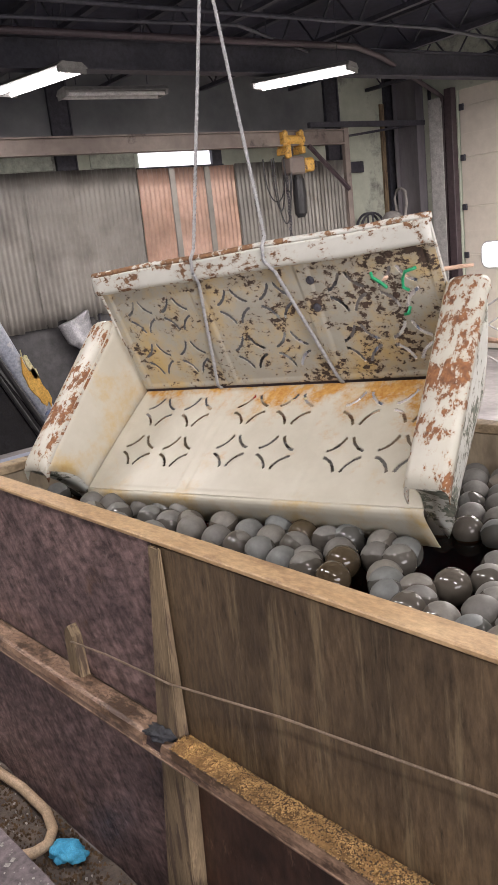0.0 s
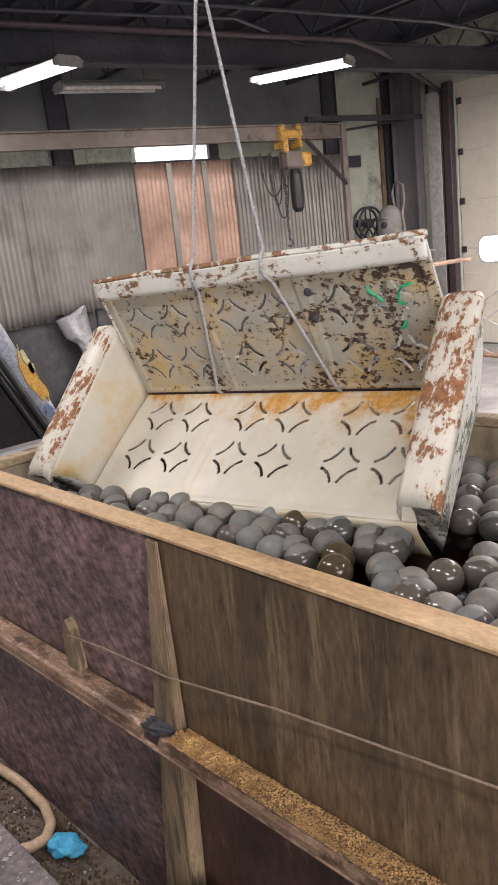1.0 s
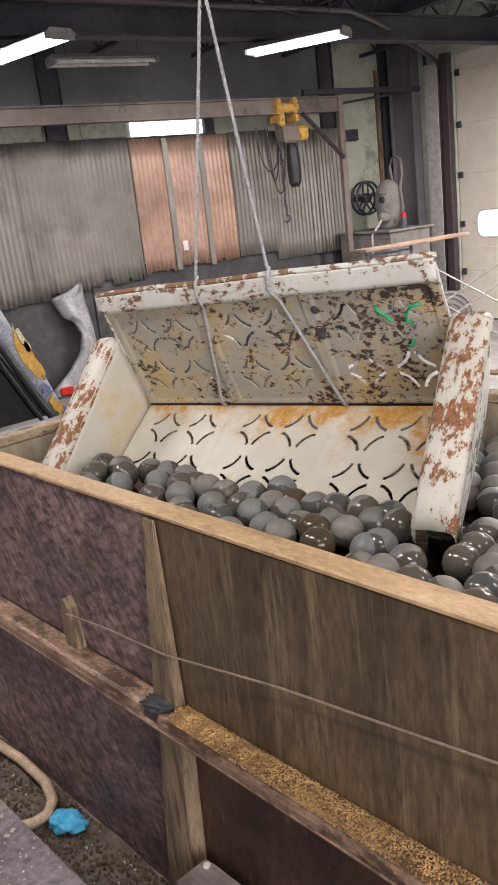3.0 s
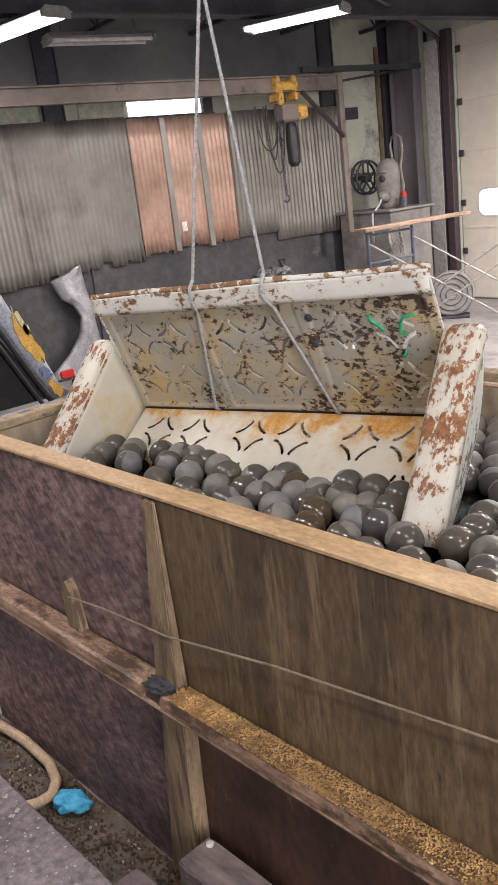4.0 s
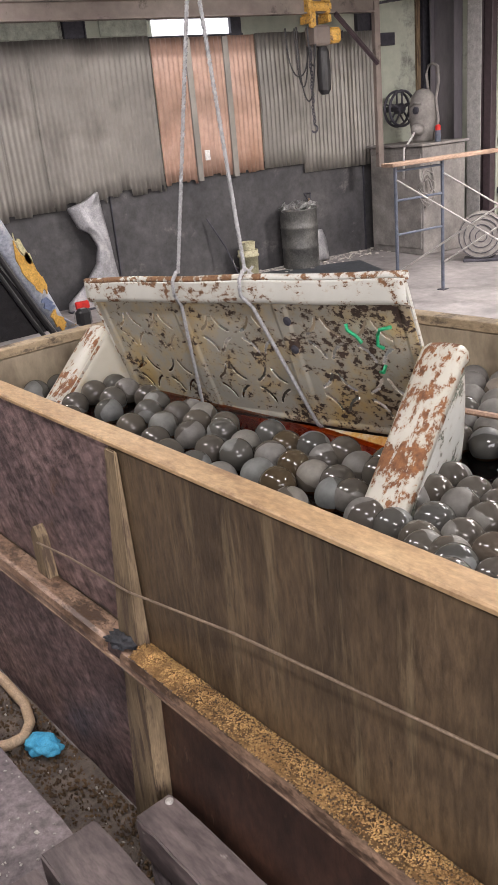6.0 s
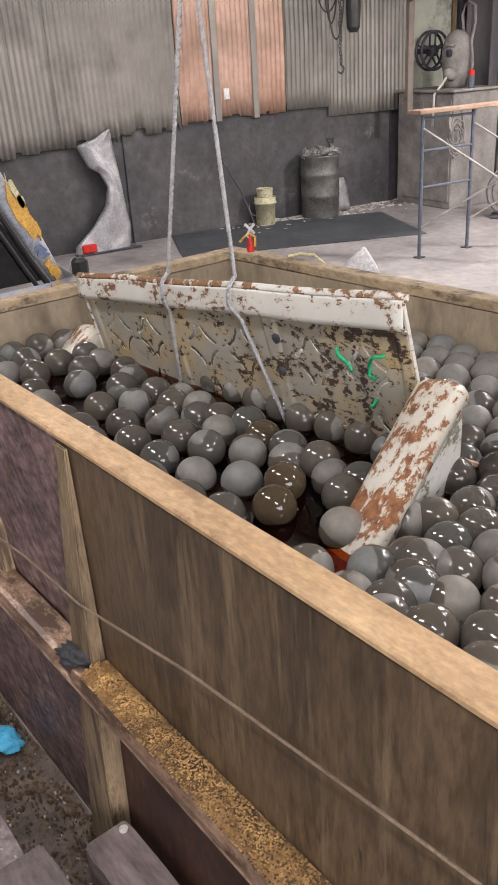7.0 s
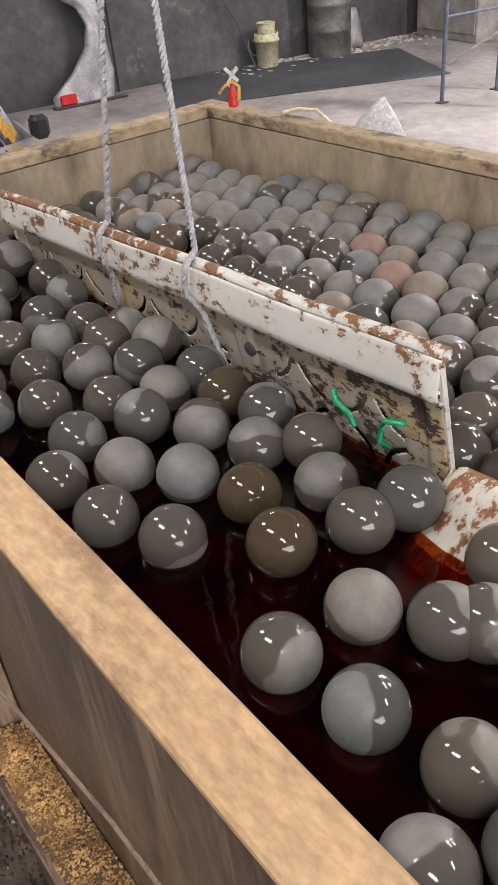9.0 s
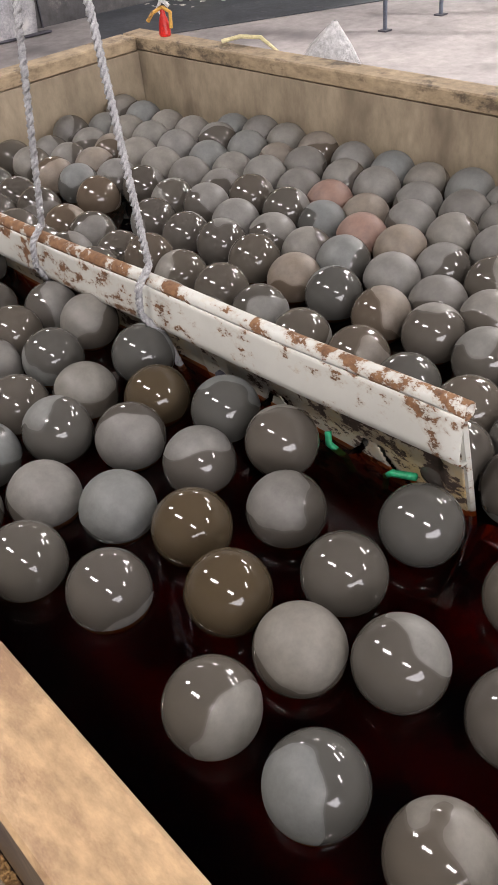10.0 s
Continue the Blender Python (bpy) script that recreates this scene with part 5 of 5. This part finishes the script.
    # two bolts holding the back, and scraps of green twine
    for x in (0.27, 0.262):
        part("bolt", lathe(bmesh.new(), ((0.015, 0), (0.015, 0.005), (0.008, 0.009)), 10, (x, -0.004, 0.4 if x > 0.265 else 0.3), Matrix.Rotation(radians(90), 3, "X")), M_STEEL_DARK, sheet)
    for pts in (((0.5, 0.4), (0.505, 0.385), (0.525, 0.36), (0.545, 0.345)), ((0.655, 0.395), (0.62, 0.39), (0.6, 0.365), (0.6, 0.34), (0.612, 0.325)), ((0.6, 0.27), (0.592, 0.25), (0.575, 0.245))):
        part("twine_scrap", tube(bmesh.new(), [(x, -0.01 - 0.008 * (i % 2), z) for i, (x, z) in enumerate(pts)], 0.0055, 6), M_GREEN, sheet, "bright green twine caught in the slits", smooth=True)
    return be


def armrest(sg):
    """A long inverted channel with rounded shoulders, sloping down to the front."""
    prof = [(0.0, -0.05), (-0.002, -0.018), (0.006, -0.004), (0.02, 0.003), (0.064, 0.006), (0.108, 0.003), (0.121, -0.004), (0.129, -0.018), (0.127, -0.045)]
    rows = []
    for i in range(25):
        w = i / 24
        y, z = -0.625 * w + 0.012, 0.35 - 0.311 * w
        end = -0.018 * max(0, (w - 0.94) / 0.06) ** 2 - 0.014 * max(0, (0.05 - w) / 0.05) ** 2
        flare = 0.03 * w
        rows.append([(sg * (0.733 + flare + x), y, z + d + end) for x, d in prof])
    bm = sheet_strip(bmesh.new(), rows, 0.004)
    return bm


def side_sheet(sg, W, outer):
    return sheet_strip(bmesh.new(), side_rows(sg, W, outer), 0.0025)


def side_rows(sg, W, outer):
    """Inner or outer skin below the armrest, drawn in towards the seat's foot."""
    rows = []
    for i in range(17):
        w = i / 16
        yt, zt = -0.61 * w, 0.335 - 0.311 * w
        yb, zb = SEAT_Y * w * (0.98 if outer else 1.0), (-0.05 - 0.21 * w if outer else SEAT_Z * w)
        xt = 0.733 + 0.03 * w + (0.122 if outer else 0.003)
        xb = W + (0.035 + 0.01 * w if outer else 0.002)
        row = []
        for k in range(9):
            q = k / 8
            sag = math.sin(math.pi * q)
            y = yt + (yb - yt) * q + (0.035 * sag if w > 0.9 else 0.0)
            row.append((sg * (xt + (xb - xt) * (q ** 1.15) + (0.006 if outer else -0.006) * sag), y, zt + (zb - zt) * q))
        rows.append(row)
    return rows


BENCH = bench()

# where the bench hangs: seconds, place of the crease, turn (axis times angle)
BENCH_ROWS = [
    (0, (-0.313, 0.887, 1.694), (0.3516, -0.0304, 0.1913)),
    (0.5, (-0.329, 0.900, 1.663), (0.3577, -0.0283, 0.1734)),
    (1, (-0.335, 0.909, 1.634), (0.3672, -0.0186, 0.1740)),
    (1.5, (-0.336, 0.923, 1.602), (0.3694, -0.0238, 0.1812)),
    (2, (-0.333, 0.932, 1.570), (0.3758, -0.0270, 0.1898)),
    (2.5, (-0.329, 0.935, 1.532), (0.3799, -0.0195, 0.1979)),
    (4, (-0.329, 0.876, 1.401), (0.3405, -0.0124, 0.1855)),
    (4.5, (-0.315, 0.847, 1.359), (0.3401, -0.0137, 0.1526)),
    (5, (-0.292, 0.813, 1.320), (0.3413, -0.0221, 0.1305)),
    (5.5, (-0.258, 0.788, 1.279), (0.3283, -0.0332, 0.1175)),
    (7, (-0.264, 0.747, 1.079), (0.1723, -0.0991, 0.0650)),
    (7.5, (-0.252, 0.727, 1.038), (0.1610, -0.0820, 0.0430)),
    (8, (-0.246, 0.706, 0.999), (0.1515, -0.0683, 0.0280)),
    (8.5, (-0.260, 0.687, 0.964), (0.1451, -0.0567, 0.0300)),
    (9, (-0.246, 0.682, 0.926), (0.1430, -0.0410, 0.0260)),
    (9.5, (-0.224, 0.697, 0.882), (0.1680, -0.0369, 0.0285)),
    (10, (-0.222, 0.706, 0.846), (0.1795, -0.0367, 0.0292)),
]


def bench_pose(place, turn):
    v = Vector(turn)
    return Matrix.Translation(place) @ Matrix.Rotation(v.length, 4, v.normalized())


def bench_at(t):
    """The bench's pose at any moment, straight between its rows."""
    for (t0, p0, v0), (t1, p1, v1) in zip(BENCH_ROWS, BENCH_ROWS[1:]):
        if t <= t1:
            k = (t - t0) / (t1 - t0)
            return bench_pose(Vector(p0).lerp(Vector(p1), k), Vector(v0).lerp(Vector(v1), k))
    return bench_pose(*BENCH_ROWS[-1][1:])


# ---------------------------------------------------------------- slings, ropes and hook


def rope(bm, pts, radius):
    """Three twisted strands."""
    pts = [Vector(p) for p in pts]
    run = [0.0]
    for a, b in zip(pts, pts[1:]):
        run.append(run[-1] + (b - a).length)
    n = max(6, int(run[-1] / 0.007))
    line = []
    for i in range(n + 1):
        d = run[-1] * i / n
        k = max(j for j in range(len(pts) - 1) if run[j] <= d + 1e-9)
        f = (d - run[k]) / (run[k + 1] - run[k])
        line.append((pts[k].lerp(pts[k + 1], f), (pts[k + 1] - pts[k]).normalized(), d))
    for s in range(3):
        row = []
        for p, dr, d in line:
            a = dr.cross(Vector((0.2, 0.9, 0.1))).normalized()
            b = dr.cross(a)
            q = d * 190 + s * 2.094
            row.append(p + radius * 0.5 * (math.cos(q) * a + math.sin(q) * b))
        tube(bm, row, radius * 0.62, 5)
    return bm


SLING_X = (-0.18, 0.14)
sling = thing("rope_sling", "grey rope sling passed over the bench back", "rope")
for xt, xb in ((SLING_X[0], -0.31), (SLING_X[1], 0.255)):
    bm = rope(bmesh.new(), [(xt, 0.012, 0.566), (xt, -0.02, 0.545), (xt - 0.004, -0.032, 0.5), (xt + 0.1 * (xb - xt), -0.014, 0.45), (xb, -0.012, 0.02), (xb, 0.012, -0.01)], 0.0066)
    part("strand", bm, M_ROPE, sling, smooth=True)

ROPES = []
for x in SLING_X:
    ro = part("lifting_rope", rope(bmesh.new(), [(0, 0, 0), (0, 0, 0.955)], 0.0066), M_ROPE, smooth=True)
    tagged(ro, "taut grey twisted lifting rope", "rope", "lifting ropes")
    ROPES.append(ro)

crane = thing("crane_hook", "pinkish steel crane hook with block on a wire", "hook")
part("hook", tube(bmesh.new(), [(0, 0, 0.07)] + [(0.035 * math.sin(q), 0, 0.02 + 0.04 * math.cos(q)) for q in [0.35 * j for j in range(13)]], 0.011, 8), M_RUSTPIPE, crane, smooth=True)
part("block", lathe(bmesh.new(), ((0.02, 0.06), (0.05, 0.08), (0.055, 0.2), (0.03, 0.24)), 16), M_STEEL_DARK, crane)
for y in (-0.02, 0.02):
    part("wire", tube(bmesh.new(), [(0, y, 0.2), (0, y, 1.9)], 0.005, 6), M_STEEL_DARK, crane)

APEX = 1.46


def apex(t):
    m = bench_at(t)
    mid = m @ Vector((0, 0.01, 0.55))
    sway = float(np.interp(t, (0, 2, 4.5, 7, 8.5, 10), (0.0, -0.03, 0.04, 0.05, 0.09, 0.07)))
    return Vector((mid.x + sway, mid.y, m.translation.z + APEX))


# ---------------------------------------------------------------- the float balls
R = 0.053
bm = bmesh.new()
bmesh.ops.create_icosphere(bm, subdivisions=4, radius=R)
for v in bm.verts:
    v.co *= 1.0 + 0.010 * math.exp(-((v.co.z / R) / 0.03) ** 2) * 0.35
BALL_MESH = to_mesh("float_ball", bm, M_BALL, True)
DRY_MESH = BALL_MESH.copy()
DRY_MESH.materials[0] = M_BALL_DRY
BROWN_MESH = BALL_MESH.copy()
BROWN_MESH.materials[0] = M_BALL_BROWN
RED_MESH = BALL_MESH.copy()
RED_MESH.materials[0] = M_BALL_RED

# balls lying on the open liquid before the backrest at the end (x, y)
OPEN = [
    (0.615, 0.245), (0.741, 0.272), (0.484, 0.227), (0.590, 0.400), (0.498, 0.342), (0.384, 0.339),
    (0.460, 0.456), (0.267, 0.247), (0.156, 0.198), (0.268, 0.379), (0.333, 0.485), (0.482, 0.572),
    (0.160, 0.338), (0.059, 0.282), (0.170, 0.473), (0.239, 0.570), (0.057, 0.436), (-0.032, 0.367),
    (0.118, 0.570), (-0.002, 0.530), (-0.102, 0.460), (-0.154, 0.365), (-0.100, 0.578), (-0.222, 0.476),
    (-0.267, 0.582), (-0.348, 0.473), (-0.381, 0.572), (0.021, 0.182), (-0.069, 0.263), (-0.225, 0.275),
    (-0.282, 0.390), (-0.361, 0.316), (-0.431, 0.393), (-0.589, 0.439), (-0.470, 0.491), (0.790, 0.156),
    (0.851, 0.241), (0.903, 0.151), (0.712, 0.433), (-0.720, 0.360), (-0.830, 0.430), (-0.660, 0.570),
    (-0.780, 0.550), (-0.509, 0.323), (-0.500, 0.219), (-0.381, 0.214), (-0.274, 0.183), (-0.630, 0.220),
    (-0.750, 0.240),
]
# brownish ones among them, and the reddish ones afloat behind the backrest
BROWN = {5, 9, 19}
REDDISH = ((-0.512, 1.367), (-0.077, 1.137), (-0.273, 1.219))


def grid_balls():
    """Close-packed rows with a little disorder everywhere else."""
    rg = random.Random(17)
    out = []
    row = 0
    y = far_y(X1) - 0.07 - R - 0.004
    while y > 0.078 + R:
        x = X0 + 0.075 + R + (R if row % 2 else 0)
        while x < X1 - 0.075 - R:
            px, py = x + rg.uniform(-0.009, 0.009), y + rg.uniform(-0.007, 0.007)
            in_open = py < 0.72 and -0.9 < px < 0.92 and not (px > 0.74 and py > 0.3) and not (px > 0.62 and py > 0.5)
            under = 0.58 < py < 0.735 and -1.12 < px < 0.56
            reserve = px > 0.99 and py < 0.7
            if not in_open and not under and not reserve and py < far_y(px) - 0.07 - R and rg.random() > 0.015 and all((px - a) ** 2 + (py - b) ** 2 > (1.9 * R) ** 2 for a, b in OPEN):
                out.append((px, py))
            x += 2.02 * R
        y -= 1.75 * R
        row += 1
    return out


def settle(pos, loose, t):
    """Push loose balls clear of the bench, of the walls and of each other at the time t."""
    inv = bench_at(t).inverted()
    ln = math.hypot(SEAT_Y, SEAT_Z)
    for _ in range(22):
        for i in loose:
            x, y = pos[i]
            q = inv @ Vector((x, y, LEVEL + 0.018))
            if abs(q.x) < 0.8:
                low = (bench_at(t) @ Vector((q.x, SEAT_Y, SEAT_Z - 0.1))).z
                above = (-q.y * SEAT_Z + q.z * SEAT_Y) / -ln
                if low < LEVEL + R and q.y > SEAT_Y - R and above < R and q.z > -0.45:
                    y -= min(0.012, (R - above) * 0.6)
                if q.y > -R - 0.01 and -0.05 < q.z < 0.6:
                    y -= 0.006
            if 0.69 < abs(q.x) < 0.94 and -0.7 < q.y < 0.06:
                top, foot = 0.35 + 0.456 * q.y + R, -0.05 + 0.42 * q.y - R
                if foot < q.z < top:
                    side = 1 if abs(q.x) > 0.8 else -1
                    x += 0.008 * side * (1 if q.x > 0 else -1)
            pos[i] = (min(max(x, X0 + 0.075 + R), X1 - 0.075 - R), min(max(y, 0.078 + R), far_y(x) - 0.07 - R))
        for i in loose:
            x, y = pos[i]
            for j, (a, b) in enumerate(pos):
                if j != i and abs(a - x) < 2 * R and abs(b - y) < 2 * R:
                    d = math.hypot(a - x, b - y)
                    if 1e-6 < d < 1.97 * R:
                        k = (1.97 * R - d) / d * 0.3
                        x, y = x - (a - x) * k, y - (b - y) * k
                        if j in loose:
                            pos[j] = (a + (a - x) * k * 0.5, b + (b - y) * k * 0.5)
            pos[i] = (x, min(max(y, 0.078 + R), far_y(x) - 0.07 - R))


def ball_paths():
    """From the end back to the start: where each ball floats every half second."""
    side = [(1.04 + 0.107 * i + 0.05 * (j % 2), 0.14 + 0.094 * j) for j in range(6) for i in range(6)]
    pos = OPEN + side + grid_balls()
    pushed = set(range(len(OPEN), len(OPEN) + len(side)))
    sunk = {i for i, (x, y) in enumerate(pos) if i > max(pushed) and 0.7 < y < 0.92 and -1.15 < x < 0.72}
    loose = ({i for i, (x, y) in enumerate(pos) if y < 0.86 and x < 1.05} | pushed) - sunk
    times = [10 - 0.25 * k for k in range(41)]
    track = {i: [] for i in loose}
    for t in times:
        if t < 9.0:
            if t < 7.5:
                for i in loose:
                    x, y = pos[i]
                    if x > -0.75:
                        pos[i] = (min(x + 0.011 * (x + 0.75) * (x < 0.95), 1.0), y - 0.03 * (y - 0.13) * (t < 4))
            if 4.75 < t < 7.0:
                for i in pushed:
                    pos[i] = (pos[i][0] - 0.075, pos[i][1])
            settle(pos, loose, t)
        for i in loose:
            x, y = pos[i]
            if i < len(OPEN):
                back = min(1.6, 10 - t)
                side_way = min(1, max(0, (x - 0.36) / 0.1))
                x += back * side_way * (0.065 if y < 0.43 else -0.02)
                y += back * (0.012 + 0.02 * min(1, max(0, (y - 0.22) / 0.15))) * (y < 0.56)
            track[i].append((t, (x, y)))
    return pos, track, sunk


START, TRACK, SUNK = ball_paths()
BALLS = []
rg = random.Random(23)
for i, (x, y) in enumerate(START):
    wet = i in TRACK or i in SUNK or y < 1.0
    odd = [k for k, q in enumerate(REDDISH) if math.hypot(x - q[0], y - q[1]) < 0.045]
    ob = new("float_ball", BROWN_MESH if i in BROWN else RED_MESH if odd else BALL_MESH if wet else DRY_MESH)
    tip = 25 if i in TRACK else rg.choice((70, 120, 150)) if i in SUNK else 35 if y > 1.12 + 0.1 * rg.random() else 130
    turn = (rg.uniform(-1, 1) * tip if i not in SUNK else tip, rg.uniform(-25, 25), rg.uniform(0, 360))
    lift = rg.uniform(0.014, 0.03)
    lift += 0.012 * min(1, max(0, (y - 0.95) / 0.3))
    ob.matrix_world = pose(x, y, LEVEL + lift, *turn)
    tagged(ob, "brownish hollow plastic float ball, wet and glossy" if i in BROWN else "faded reddish hollow plastic float ball" if odd else "grey hollow plastic float ball, wet and glossy in places" if wet else "dull grey hollow plastic float ball, mostly dry", "ball", "float balls")
    BALLS.append((ob, turn, lift))


def motions():
    rows = [(t, bench_pose(p, v)) for t, p, v in BENCH_ROWS]
    walk(BENCH, rows)
    walk(sling, rows)
    times = [0.5 * k for k in range(21)]
    for ro, x in zip(ROPES, SLING_X):
        out = []
        for t in times:
            foot = bench_at(t) @ Vector((x, 0.012, 0.562))
            out.append((t, Matrix.Translation(foot) @ (apex(t) - foot).to_track_quat("Z", "Y").to_matrix().to_4x4()))
        walk(ro, out)
    walk(crane, [(t, Matrix.Translation(apex(t) + Vector((0, 0, 0.02)))) for t in times])
    # balls caught under the seat come up behind the backrest
    for i in SUNK:
        ob, turn, lift = BALLS[i]
        x, y = START[i]
        out = []
        for t in times:
            k = min(1, max(0, (t - 5.4) / 1.8))
            out.append((t, pose(x, y - 0.045 * min(1, max(0, (t - 7) / 3)), LEVEL + lift - 0.17 * (1 - k * k * (3 - 2 * k)) + 0.003 * math.sin(2 * t + i), *turn)))
        walk(ob, out)
    rg = random.Random(29)
    roll_to = {i: 20 if i in (0, 1, 4, 12, 13, 14) else rg.choice((20, 40, 70, 90, 110, 140, 160)) for i in TRACK}
    for i, path in TRACK.items():
        ob, turn, lift = BALLS[i]
        out, seen, last = [], 0.0, None
        for t, (x, y) in sorted(path):
            if last:
                seen += math.hypot(x - last[0], y - last[1])
            last = (x, y)
            if abs(t * 2 - round(t * 2)) < 1e-6:
                bob = 0.004 * math.sin(1.7 * t + i)
                heap = 0.03 * min(1, max(0, (5.5 - t) / 2.5))
                out.append((t, pose(x, y, LEVEL + lift + bob + heap, turn[0] + roll_to[i] * min(1, max(0, (t - 1.5) / 3)) * min(1, seen * 8), turn[1], turn[2])))
        walk(ob, out)


motions()
